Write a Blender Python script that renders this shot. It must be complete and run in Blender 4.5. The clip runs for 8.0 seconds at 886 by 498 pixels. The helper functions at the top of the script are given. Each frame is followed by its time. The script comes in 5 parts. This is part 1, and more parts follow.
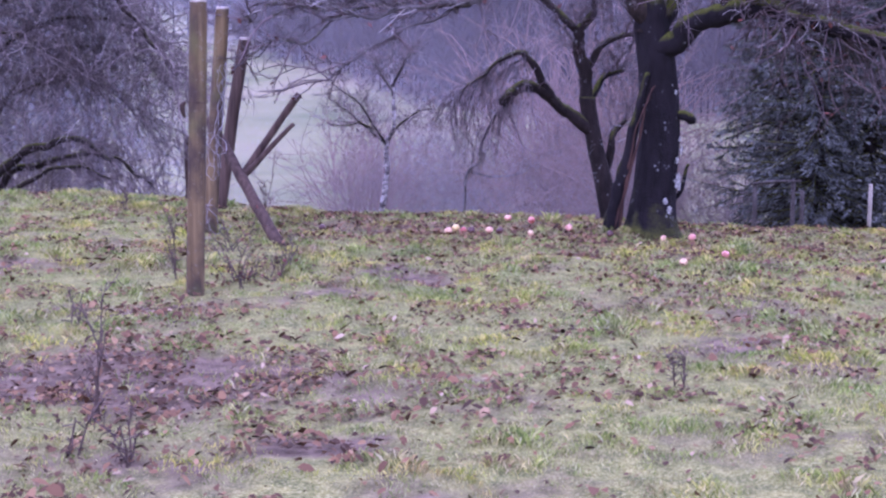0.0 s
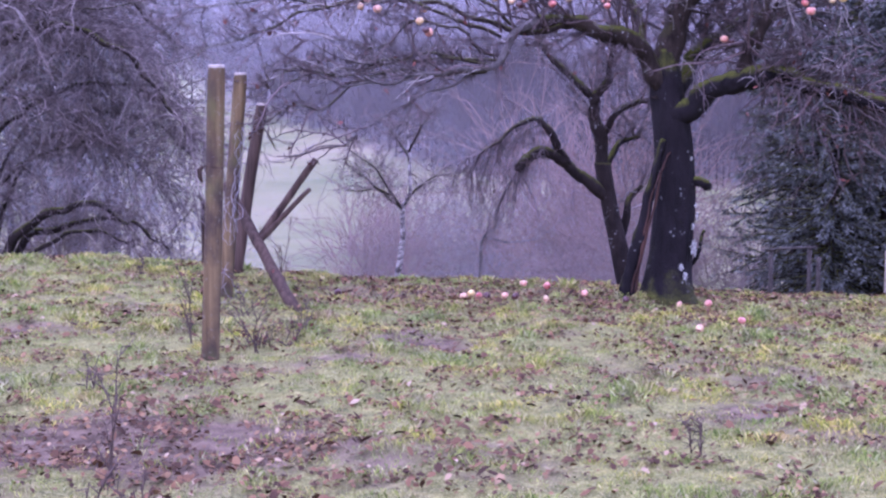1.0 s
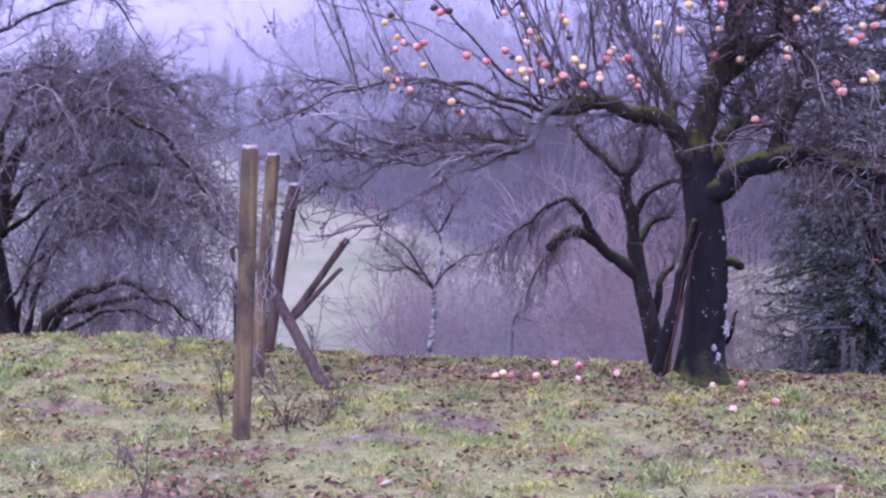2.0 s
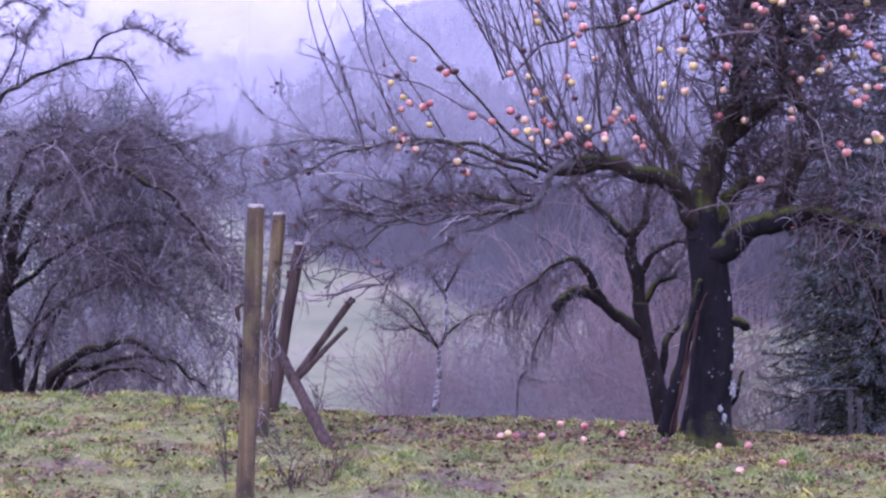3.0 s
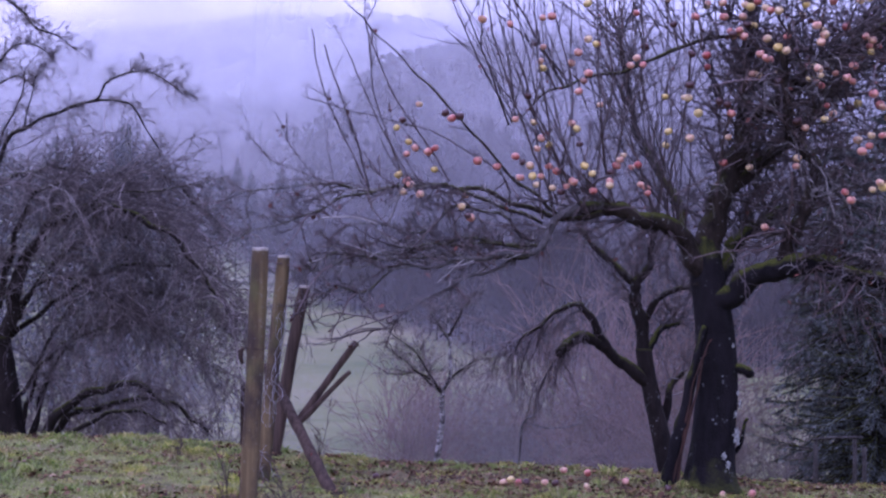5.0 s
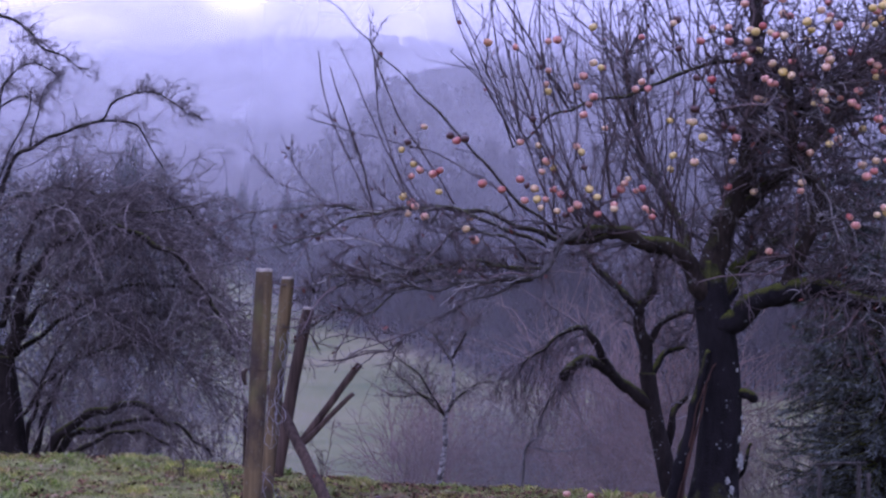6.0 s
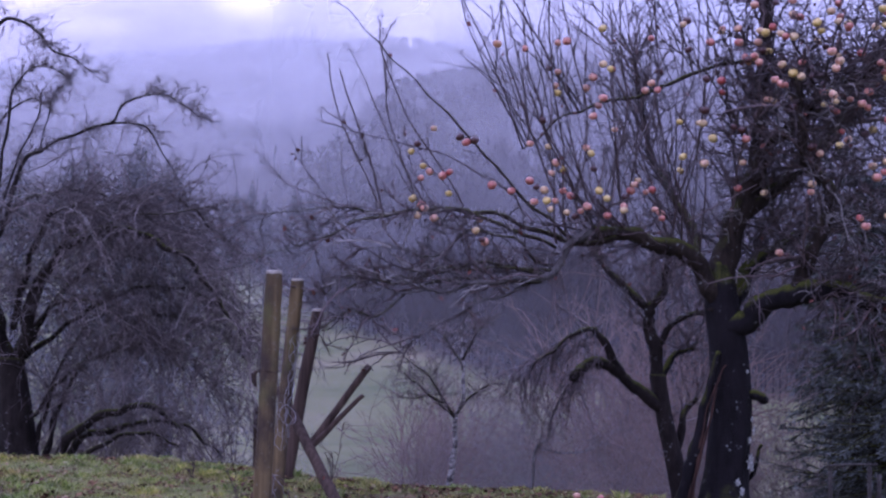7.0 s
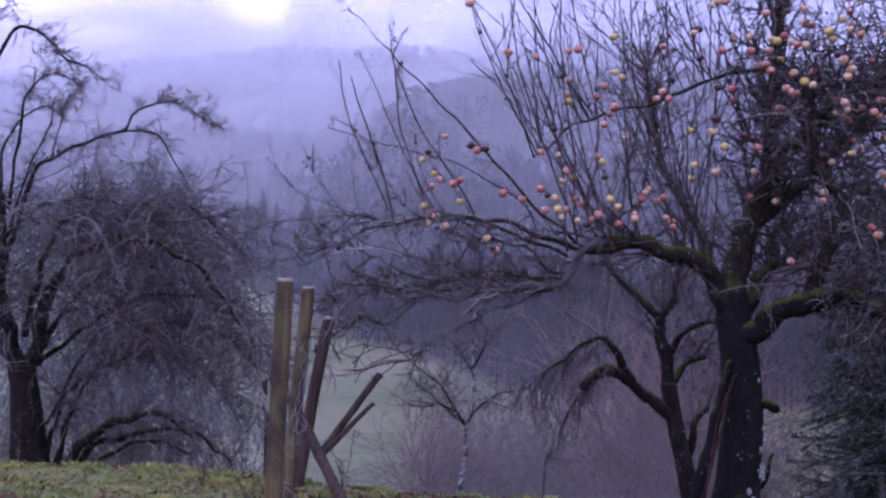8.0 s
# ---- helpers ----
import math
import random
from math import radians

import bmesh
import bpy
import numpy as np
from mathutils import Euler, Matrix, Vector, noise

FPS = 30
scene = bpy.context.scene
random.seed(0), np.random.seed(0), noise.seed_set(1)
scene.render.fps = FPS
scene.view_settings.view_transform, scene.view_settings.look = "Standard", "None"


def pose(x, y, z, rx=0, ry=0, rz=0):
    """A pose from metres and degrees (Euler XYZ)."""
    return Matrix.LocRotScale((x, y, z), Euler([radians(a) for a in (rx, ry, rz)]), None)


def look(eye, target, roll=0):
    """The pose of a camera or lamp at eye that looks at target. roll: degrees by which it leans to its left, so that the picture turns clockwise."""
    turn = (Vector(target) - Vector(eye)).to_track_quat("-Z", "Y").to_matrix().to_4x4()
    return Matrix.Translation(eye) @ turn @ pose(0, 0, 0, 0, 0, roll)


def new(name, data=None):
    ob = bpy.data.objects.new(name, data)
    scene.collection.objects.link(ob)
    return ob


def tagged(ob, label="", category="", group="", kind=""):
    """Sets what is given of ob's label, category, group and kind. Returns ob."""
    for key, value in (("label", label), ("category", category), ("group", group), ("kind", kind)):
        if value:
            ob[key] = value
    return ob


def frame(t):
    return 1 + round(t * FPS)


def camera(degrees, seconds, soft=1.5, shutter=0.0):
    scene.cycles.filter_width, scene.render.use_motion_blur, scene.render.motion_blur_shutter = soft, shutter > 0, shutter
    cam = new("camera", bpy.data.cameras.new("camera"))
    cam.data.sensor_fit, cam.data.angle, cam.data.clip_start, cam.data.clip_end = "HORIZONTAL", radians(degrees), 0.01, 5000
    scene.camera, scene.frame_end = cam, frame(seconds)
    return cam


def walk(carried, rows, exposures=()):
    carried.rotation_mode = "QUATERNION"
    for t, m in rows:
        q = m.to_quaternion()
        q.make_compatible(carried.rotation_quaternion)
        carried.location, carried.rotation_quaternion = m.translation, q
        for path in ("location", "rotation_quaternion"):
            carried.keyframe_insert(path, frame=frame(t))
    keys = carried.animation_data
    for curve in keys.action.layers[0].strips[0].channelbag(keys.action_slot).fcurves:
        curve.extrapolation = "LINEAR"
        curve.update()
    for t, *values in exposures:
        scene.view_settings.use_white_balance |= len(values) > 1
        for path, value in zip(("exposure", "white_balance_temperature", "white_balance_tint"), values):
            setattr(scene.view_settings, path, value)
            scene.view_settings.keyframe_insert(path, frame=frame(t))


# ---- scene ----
# The camera turns where it stands, from the grass up to the hills.
cam = camera(33.4, 8.0, soft=2.35)
EYE = 1.55
ROWS = [  # seconds, yaw, pitch, roll
    (0.0, -0.045, -8.558, -0.103), (0.5, 0.075, -7.328, -0.21), (1.0, 0.571, -6.031, -0.231), (1.5, 1.453, -4.131, -0.125), (1.7, 1.647, -3.624, -0.135),
    (2.8, 1.991, -1.108, -0.331), (3.0, 2.026, -0.641, -0.355), (3.5, 1.952, 0.143, -0.67), (4.0, 1.95, 0.713, -0.696), (4.5, 2.074, 0.814, -0.718),
    (4.7, 2.161, 0.903, -0.731), (5.8, 2.295, 1.776, -1.137), (6.0, 2.382, 1.951, -1.206), (6.5, 2.758, 2.023, -1.225), (7.0, 2.759, 2.005, -1.158),
    (7.5, 2.964, 2.115, -1.264), (8.0, 3.189, 2.31, -1.255),
]
LIGHT = [  # seconds, stops, kelvin, tint
    (0.0, 1.5, 5000, 65), (1.0, 1.6, 5050, 64), (1.5, 1.62, 5080, 63), (3.0, 1.32, 5090, 60), (3.5, 1.18, 5020, 59), (4.0, 0.8, 4990, 59),
    (4.5, 0.65, 4990, 57), (6.0, 0.38, 4980, 55), (6.5, 0.29, 4980, 53), (8.0, 0.28, 4980, 53),
]
walk(cam, [(t, pose(0, 0, EYE, 0, 0, yaw) @ pose(0, 0, 0, 90 + pitch, 0, 0) @ pose(0, 0, 0, 0, 0, -roll)) for t, yaw, pitch, roll in ROWS],
     LIGHT)

# ---- light: a dull, overcast late-autumn sky ----
ELEV, TURN = radians(24), radians(-25)
world = bpy.data.worlds.new("sky")
scene.world = world
world.use_nodes = True
wn, wl = world.node_tree.nodes, world.node_tree.links
wn.clear()
sky = wn.new("ShaderNodeTexSky")
sky.sky_type, sky.sun_disc, sky.sun_elevation, sky.sun_rotation = "NISHITA", False, ELEV, TURN
sky.dust_density = 2.0
coord = wn.new("ShaderNodeTexCoord")
stretch = wn.new("ShaderNodeMapping")
stretch.inputs["Scale"].default_value = (1.0, 1.0, 4.0)
cloud = wn.new("ShaderNodeTexNoise")
cloud.inputs["Scale"].default_value, cloud.inputs["Detail"].default_value, cloud.inputs["Roughness"].default_value = 6.0, 5.0, 0.5
ramp = wn.new("ShaderNodeValToRGB")
ramp.color_ramp.elements[0].position, ramp.color_ramp.elements[0].color = 0.40, (6.8, 7.3, 8.7, 1)
ramp.color_ramp.elements[1].position, ramp.color_ramp.elements[1].color = 0.66, (11.4, 11.4, 11.6, 1)
blend = wn.new("ShaderNodeMixRGB")
blend.inputs["Fac"].default_value = 0.85
back = wn.new("ShaderNodeBackground")
back.inputs["Strength"].default_value = 0.1
wo = wn.new("ShaderNodeOutputWorld")
# an overcast sky is darker towards the horizon
rise = wn.new("ShaderNodeSeparateXYZ")
wl.new(coord.outputs["Generated"], rise.inputs[0])
dim = wn.new("ShaderNodeMapRange")
dim.inputs["From Min"].default_value, dim.inputs["From Max"].default_value = 0.0, 1.0
dim.inputs["To Min"].default_value, dim.inputs["To Max"].default_value = 0.84, 1.3
wl.new(rise.outputs["Z"], dim.inputs["Value"])
shade = wn.new("ShaderNodeVectorMath")
shade.operation = "SCALE"
wl.new(coord.outputs["Generated"], stretch.inputs["Vector"])
wl.new(stretch.outputs["Vector"], cloud.inputs["Vector"])
wl.new(cloud.outputs["Fac"], ramp.inputs["Fac"])
wl.new(sky.outputs["Color"], blend.inputs["Color1"])
wl.new(ramp.outputs["Color"], blend.inputs["Color2"])
wl.new(blend.outputs["Color"], shade.inputs[0])
wl.new(dim.outputs[0], shade.inputs["Scale"])
# two thin places in the cloud, through which the brighter sky above shows
sky_color = shade.outputs[0]
for way, wide in (((-0.182, 0.964, 0.196), (55, 55, 95)), ((-0.278, 0.943, 0.174), (48, 48, 190))):
    spot = wn.new("ShaderNodeMapping")
    spot.inputs["Scale"].default_value = wide
    spot.inputs["Location"].default_value = [-a * b for a, b in zip(way, wide)]
    wl.new(coord.outputs["Generated"], spot.inputs["Vector"])
    fray = wn.new("ShaderNodeTexNoise")
    fray.inputs["Scale"].default_value, fray.inputs["Detail"].default_value = 1.3, 4.0
    wl.new(spot.outputs["Vector"], fray.inputs["Vector"])
    push = wn.new("ShaderNodeVectorMath")
    push.operation = "MULTIPLY_ADD"
    push.inputs[1].default_value, push.inputs[2].default_value = (1.2, 1.2, 1.2), (-0.6, -0.6, -0.6)
    wl.new(fray.outputs["Color"], push.inputs[0])
    off = wn.new("ShaderNodeVectorMath")
    off.operation = "ADD"
    wl.new(spot.outputs["Vector"], off.inputs[0])
    wl.new(push.outputs[0], off.inputs[1])
    far = wn.new("ShaderNodeVectorMath")
    far.operation = "LENGTH"
    wl.new(off.outputs[0], far.inputs[0])
    gap = wn.new("ShaderNodeMapRange")
    gap.interpolation_type = "SMOOTHSTEP"
    gap.inputs["From Min"].default_value, gap.inputs["From Max"].default_value = 1.9, 0.5
    wl.new(far.outputs["Value"], gap.inputs["Value"])
    thin = wn.new("ShaderNodeMixRGB")
    thin.inputs["Color2"].default_value = (17.0, 16.4, 14.6, 1)
    wl.new(gap.outputs[0], thin.inputs["Fac"])
    wl.new(sky_color, thin.inputs["Color1"])
    sky_color = thin.outputs["Color"]
wl.new(sky_color, back.inputs["Color"])
wl.new(back.outputs["Background"], wo.inputs["Surface"])
lamp = bpy.data.lights.new("sun", "SUN")
lamp.energy, lamp.angle, lamp.color = 0.7, radians(25), (1.0, 0.96, 0.9)
sun = new("sun", lamp)
sun.matrix_world = look((-20, -30, 30), (0, 12, 0))


# ---- materials ----
class Mat:
    """A node material with a principled shader and a few short ways to wire it."""

    def __init__(self, name, rough=0.85, spec=0.3):
        self.m = bpy.data.materials.new(name)
        self.m.use_nodes = True
        self.n, self.l = self.m.node_tree.nodes, self.m.node_tree.links
        self.b = self.n["Principled BSDF"]
        self.b.inputs["Roughness"].default_value = rough
        self.b.inputs["Specular IOR Level"].default_value = spec
        self.c = self.n.new("ShaderNodeTexCoord").outputs["Object"]

    def noise(self, scale, detail=4.0, squash=(1, 1, 1), rough=0.55, vec=None):
        mp = self.n.new("ShaderNodeMapping")
        mp.inputs["Scale"].default_value = squash
        self.l.new(vec or self.c, mp.inputs["Vector"])
        t = self.n.new("ShaderNodeTexNoise")
        t.inputs["Scale"].default_value, t.inputs["Detail"].default_value, t.inputs["Roughness"].default_value = scale, detail, rough
        self.l.new(mp.outputs["Vector"], t.inputs["Vector"])
        return t.outputs["Fac"]

    def spots(self, scale, squash=(1, 1, 1)):
        mp = self.n.new("ShaderNodeMapping")
        mp.inputs["Scale"].default_value = squash
        self.l.new(self.c, mp.inputs["Vector"])
        t = self.n.new("ShaderNodeTexVoronoi")
        t.inputs["Scale"].default_value = scale
        self.l.new(mp.outputs["Vector"], t.inputs["Vector"])
        return t.outputs["Distance"]

    def ramp(self, fac, *stops):
        r = self.n.new("ShaderNodeValToRGB").color_ramp
        while len(r.elements) < len(stops):
            r.elements.new(0.5)
        for e, (p, c) in zip(r.elements, stops):
            e.position, e.color = p, (*c, 1)
        node = [k for k in self.n if k.bl_idname == "ShaderNodeValToRGB"][-1]
        self.l.new(fac, node.inputs["Fac"])
        return node.outputs["Color"]

    def mix(self, fac, a, b, mode="MIX"):
        x = self.n.new("ShaderNodeMixRGB")
        x.blend_type = mode
        for sock, v in zip(x.inputs, (fac, a, b)):
            if isinstance(v, (int, float)):
                sock.default_value = v
            elif isinstance(v, tuple):
                sock.default_value = (*v, 1)
            else:
                self.l.new(v, sock)
        return x.outputs["Color"]

    def island(self):
        return self.n.new("ShaderNodeNewGeometry").outputs["Random Per Island"]

    def each(self):
        return self.n.new("ShaderNodeObjectInfo").outputs["Random"]

    def up(self):
        s = self.n.new("ShaderNodeSeparateXYZ")
        self.l.new(self.n.new("ShaderNodeNewGeometry").outputs["Normal"], s.inputs[0])
        return s.outputs["Z"]

    def math(self, op, a, b=0.0, clamp=True):
        x = self.n.new("ShaderNodeMath")
        x.operation, x.use_clamp = op, clamp
        for sock, v in zip(x.inputs, (a, b)):
            if isinstance(v, (int, float)):
                sock.default_value = v
            else:
                self.l.new(v, sock)
        return x.outputs[0]

    def color(self, c):
        if isinstance(c, tuple):
            self.b.inputs["Base Color"].default_value = (*c, 1)
        else:
            self.l.new(c, self.b.inputs["Base Color"])
        return self

    def bump(self, h, strength=0.5, dist=0.01):
        x = self.n.new("ShaderNodeBump")
        x.inputs["Strength"].default_value, x.inputs["Distance"].default_value = strength, dist
        self.l.new(h, x.inputs["Height"])
        self.l.new(x.outputs["Normal"], self.b.inputs["Normal"])
        return self


def bark_material(name, dark, pale, moss=0.5, lichen=0.5, scale=1.0):
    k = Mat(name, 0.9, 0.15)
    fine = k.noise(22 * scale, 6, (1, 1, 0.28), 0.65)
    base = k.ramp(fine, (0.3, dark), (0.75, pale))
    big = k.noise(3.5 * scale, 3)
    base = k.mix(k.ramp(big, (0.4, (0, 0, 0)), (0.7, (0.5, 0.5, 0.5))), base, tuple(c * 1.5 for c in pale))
    patch = k.math("MULTIPLY", k.math("ADD", k.math("MULTIPLY", k.up(), 1.1, False), k.noise(6 * scale, 4), False), moss)
    base = k.mix(k.ramp(patch, (0.45, (0, 0, 0)), (0.72, (1, 1, 1))), base, k.ramp(k.noise(60, 3), (0.3, (0.025, 0.032, 0.006)), (0.7, (0.10, 0.11, 0.018))))
    flecks = k.math("MULTIPLY", k.ramp(k.spots(26 * scale), (0.1, (1, 1, 1)), (0.34, (0, 0, 0))), k.ramp(k.noise(7 * scale, 2), (0.58, (0, 0, 0)), (0.66, (1, 1, 1))))
    base = k.mix(k.math("MULTIPLY", flecks, lichen), base, (0.42, 0.45, 0.42))
    return k.color(base).bump(k.math("ADD", fine, k.noise(70 * scale, 4), False), 0.8, 0.02).m


def twig_material(name, a, b, c, rough=0.8, spec=0.25):
    k = Mat(name, rough, spec)
    col = k.ramp(k.island(), (0.0, a), (0.6, b), (1.0, c))
    return k.color(k.mix(k.ramp(k.noise(30, 2), (0.45, (0, 0, 0)), (0.75, (0.6, 0.6, 0.6))), col, c)).m


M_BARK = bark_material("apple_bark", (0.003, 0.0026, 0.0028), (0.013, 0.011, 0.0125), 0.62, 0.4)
M_LIMB = bark_material("limb_bark", (0.007, 0.005, 0.004), (0.037, 0.028, 0.021), 0.55, 0.9, 1.6)
M_PALE = bark_material("lichened_bark", (0.016, 0.014, 0.013), (0.14, 0.13, 0.123), 0.2, 1.0, 2.4)
M_RAIL = bark_material("weathered_rail_wood", (0.03, 0.026, 0.023), (0.09, 0.08, 0.072), 0.2, 0.5, 2.0)
M_SILVER = twig_material("silvery_twig_bark", (0.025, 0.021, 0.019), (0.09, 0.08, 0.074), (0.32, 0.30, 0.28))
M_FAR = bark_material("dark_bark", (0.004, 0.0032, 0.0028), (0.026, 0.020, 0.017), 0.5, 0.6, 1.2)


M_TWIG = twig_material("twig_bark", (0.010, 0.006, 0.006), (0.028, 0.016, 0.014), (0.12, 0.085, 0.078), 0.42, 0.5)
M_WEEP = twig_material("weeping_twig_bark", (0.012, 0.009, 0.008), (0.075, 0.056, 0.052), (0.23, 0.195, 0.185), 0.6, 0.3)
M_SHRUB = twig_material("shrub_twig_bark", (0.05, 0.04, 0.036), (0.10, 0.08, 0.07), (0.19, 0.16, 0.145))
M_RUST = twig_material("rusty_twig_bark", (0.09, 0.056, 0.044), (0.14, 0.084, 0.066), (0.2, 0.13, 0.105))
M_DRY = twig_material("dry_stalk", (0.03, 0.022, 0.018), (0.07, 0.05, 0.04), (0.12, 0.09, 0.07))

k = Mat("birch_bark", 0.8, 0.3)
bands = k.ramp(k.noise(8, 6, (1, 1, 1.6), 0.65), (0.44, (0.03, 0.026, 0.024)), (0.60, (0.30, 0.285, 0.27)))
M_BIRCH = k.color(bands).bump(k.noise(40), 0.4).m

k = Mat("weathered_post_wood", 0.85, 0.2)
grain = k.noise(26, 6, (1, 1, 0.045), 0.6)
wood = k.ramp(grain, (0.25, (0.05, 0.035, 0.015)), (0.5, (0.115, 0.082, 0.036)), (0.78, (0.19, 0.145, 0.07)))
wood = k.mix(k.ramp(k.noise(6, 5, (1, 1, 0.5)), (0.42, (0, 0, 0)), (0.6, (0.9, 0.9, 0.9))), wood, (0.036, 0.026, 0.022))
wood = k.mix(k.ramp(k.noise(4.0, 4, (1, 1, 0.6)), (0.52, (0, 0, 0)), (0.68, (0.7, 0.7, 0.7))), wood, (0.085, 0.092, 0.03))
wood = k.mix(k.ramp(k.noise(38, 3), (0.60, (0, 0, 0)), (0.70, (0.5, 0.5, 0.5))), wood, (0.17, 0.16, 0.13))
M_POST = k.color(wood).bump(grain, 0.7, 0.01).m
k = Mat("old_grey_pole_wood", 0.9, 0.15)
grain = k.noise(24, 6, (1, 1, 0.06), 0.6)
M_POLE = k.color(k.ramp(grain, (0.3, (0.02, 0.014, 0.011)), (0.75, (0.10, 0.07, 0.052)))).bump(grain, 0.8, 0.01).m
# pale colour paints skylight on the posts' top rims; also the pale marker post
k = Mat("pale_lit_rim_and_pole_wood", 0.85, 0.2)
M_END = k.color(k.ramp(k.noise(40, 4), (0.3, (0.2, 0.18, 0.14)), (0.7, (0.4, 0.37, 0.31)))).m
k = Mat("exposed_heartwood", 0.8, 0.2)
grain = k.noise(28, 5, (1, 1, 0.06))
M_HEART = k.color(k.ramp(grain, (0.3, (0.010, 0.006, 0.005)), (0.76, (0.09, 0.046, 0.032)))).bump(grain, 0.9, 0.012).m
k = Mat("galvanised_wire", 0.5, 0.5)
k.b.inputs["Metallic"].default_value = 0.6
M_WIRE = k.color(k.ramp(k.noise(30, 3), (0.35, (0.14, 0.13, 0.13)), (0.65, (0.34, 0.34, 0.36)))).m

k = Mat("apple_skin", 0.28, 0.5)
rnd = k.each()
blush = k.math("ADD", k.noise(14, 3), k.math("MULTIPLY", k.math("SUBTRACT", rnd, 0.5, False), 0.55, False), False)
skin = k.ramp(blush, (0.30, (0.62, 0.46, 0.24)), (0.46, (0.62, 0.37, 0.24)), (0.66, (0.52, 0.21, 0.16)), (0.88, (0.32, 0.05, 0.045)))
skin = k.mix(k.ramp(k.noise(45, 4), (0.52, (0, 0, 0)), (0.66, (0.75, 0.75, 0.75))), skin, (0.22, 0.12, 0.07))
pick = k.math("FRACT", k.math("MULTIPLY", rnd, 7.31, False))
skin = k.mix(k.ramp(pick, (0.76, (0, 0, 0)), (0.80, (1, 1, 1))), skin, k.ramp(k.noise(12, 3), (0.35, (0.52, 0.37, 0.08)), (0.7, (0.62, 0.49, 0.2))))
pick = k.math("FRACT", k.math("MULTIPLY", rnd, 13.7, False))
skin = k.mix(k.ramp(pick, (0.80, (0, 0, 0)), (0.84, (1, 1, 1))), skin, (0.055, 0.02, 0.018))
M_APPLE = k.color(skin).m
M_STEM = Mat("apple_stem").color((0.06, 0.04, 0.025)).m

k = Mat("meadow_soil", 0.95, 0.1)
soil = k.ramp(k.noise(9, 6), (0.3, (0.06, 0.045, 0.030)), (0.7, (0.20, 0.152, 0.105)))
moss = k.mix(0.55, k.ramp(k.noise(11, 5), (0.32, (0.07, 0.09, 0.026)), (0.5, (0.18, 0.195, 0.055)), (0.68, (0.33, 0.32, 0.10))), k.ramp(k.noise(75, 4, rough=0.7), (0.38, (0.035, 0.03, 0.018)), (0.5, (0.16, 0.165, 0.06)), (0.64, (0.38, 0.36, 0.18))))
near = k.mix(k.ramp(k.noise(0.9, 4), (0.34, (0, 0, 0)), (0.48, (1, 1, 1))), soil, moss)
worn = k.n.new("ShaderNodeAttribute")
worn.attribute_name = "worn"
near = k.mix(k.ramp(k.math("ADD", worn.outputs["Fac"], k.math("MULTIPLY", k.math("SUBTRACT", k.noise(5, 4), 0.5, False), 0.7, False), False), (0.35, (0, 0, 0)), (0.65, (1, 1, 1))), near, soil)
sep = k.n.new("ShaderNodeSeparateXYZ")
k.l.new(k.c, sep.inputs[0])
pasture = k.ramp(k.noise(0.05, 5), (0.32, (0.085, 0.11, 0.038)), (0.5, (0.14, 0.15, 0.062)), (0.68, (0.19, 0.17, 0.095)))
near = k.mix(k.math("MULTIPLY", k.math("SUBTRACT", sep.outputs["Y"], 60.0, False), 0.02), near, pasture)
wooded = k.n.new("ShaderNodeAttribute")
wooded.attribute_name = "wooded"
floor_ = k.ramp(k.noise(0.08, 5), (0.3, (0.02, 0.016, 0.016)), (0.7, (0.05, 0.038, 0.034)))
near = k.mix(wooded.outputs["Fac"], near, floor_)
M_GROUND = k.color(near).bump(k.noise(30, 6), 0.9, 0.03).m

k = Mat("grass_blades", 0.9, 0.08)
blade = k.ramp(k.island(), (0.0, (0.08, 0.115, 0.03)), (0.35, (0.22, 0.28, 0.065)), (0.7, (0.38, 0.385, 0.13)), (1.0, (0.47, 0.45, 0.27)))
tone = k.ramp(k.noise(1.9, 4), (0.30, (0.6, 0.76, 0.62)), (0.43, (0.88, 0.97, 0.9)), (0.54, (1.05, 1.0, 0.95)), (0.64, (1.28, 1.18, 0.74)))
blade = k.mix(k.ramp(k.noise(4.2, 5, rough=0.65), (0.50, (0, 0, 0)), (0.64, (0.8, 0.8, 0.8))), blade, k.ramp(k.island(), (0.0, (0.13, 0.092, 0.06)), (0.6, (0.30, 0.235, 0.16)), (1.0, (0.48, 0.40, 0.29))))
tuft = k.ramp(k.noise(7.5, 3), (0.34, (0.62, 0.64, 0.62)), (0.5, (0.98, 0.98, 0.96)), (0.66, (1.2, 1.22, 1.08)))
M_GRASS = k.color(k.mix(1.0, k.mix(1.0, blade, tone, "MULTIPLY"), tuft, "MULTIPLY")).m
k = Mat("fallen_leaves", 0.9, 0.08)
M_LEAF = k.color(k.ramp(k.island(), (0.0, (0.035, 0.022, 0.015)), (0.4, (0.09, 0.052, 0.030)), (0.8, (0.17, 0.098, 0.050)), (0.96, (0.25, 0.165, 0.085)), (1.0, (0.32, 0.26, 0.17)))).m
k = Mat("dead_leaf", 0.7, 0.2)
M_DEAD = k.color(k.ramp(k.island(), (0.0, (0.03, 0.014, 0.011)), (1.0, (0.15, 0.055, 0.04)))).m
k = Mat("spruce_needles", 0.8, 0.12)
M_NEEDLE = k.color(k.ramp(k.island(), (0.0, (0.034, 0.039, 0.036)), (0.6, (0.066, 0.075, 0.068)), (1.0, (0.14, 0.155, 0.14)))).m
k = Mat("far_spruce_needles", 0.8, 0.2)
M_FARNEEDLE = k.color(k.ramp(k.island(), (0.0, (0.026, 0.03, 0.032)), (1.0, (0.058, 0.063, 0.066)))).m
k = Mat("far_bare_crowns", 0.9, 0.1)
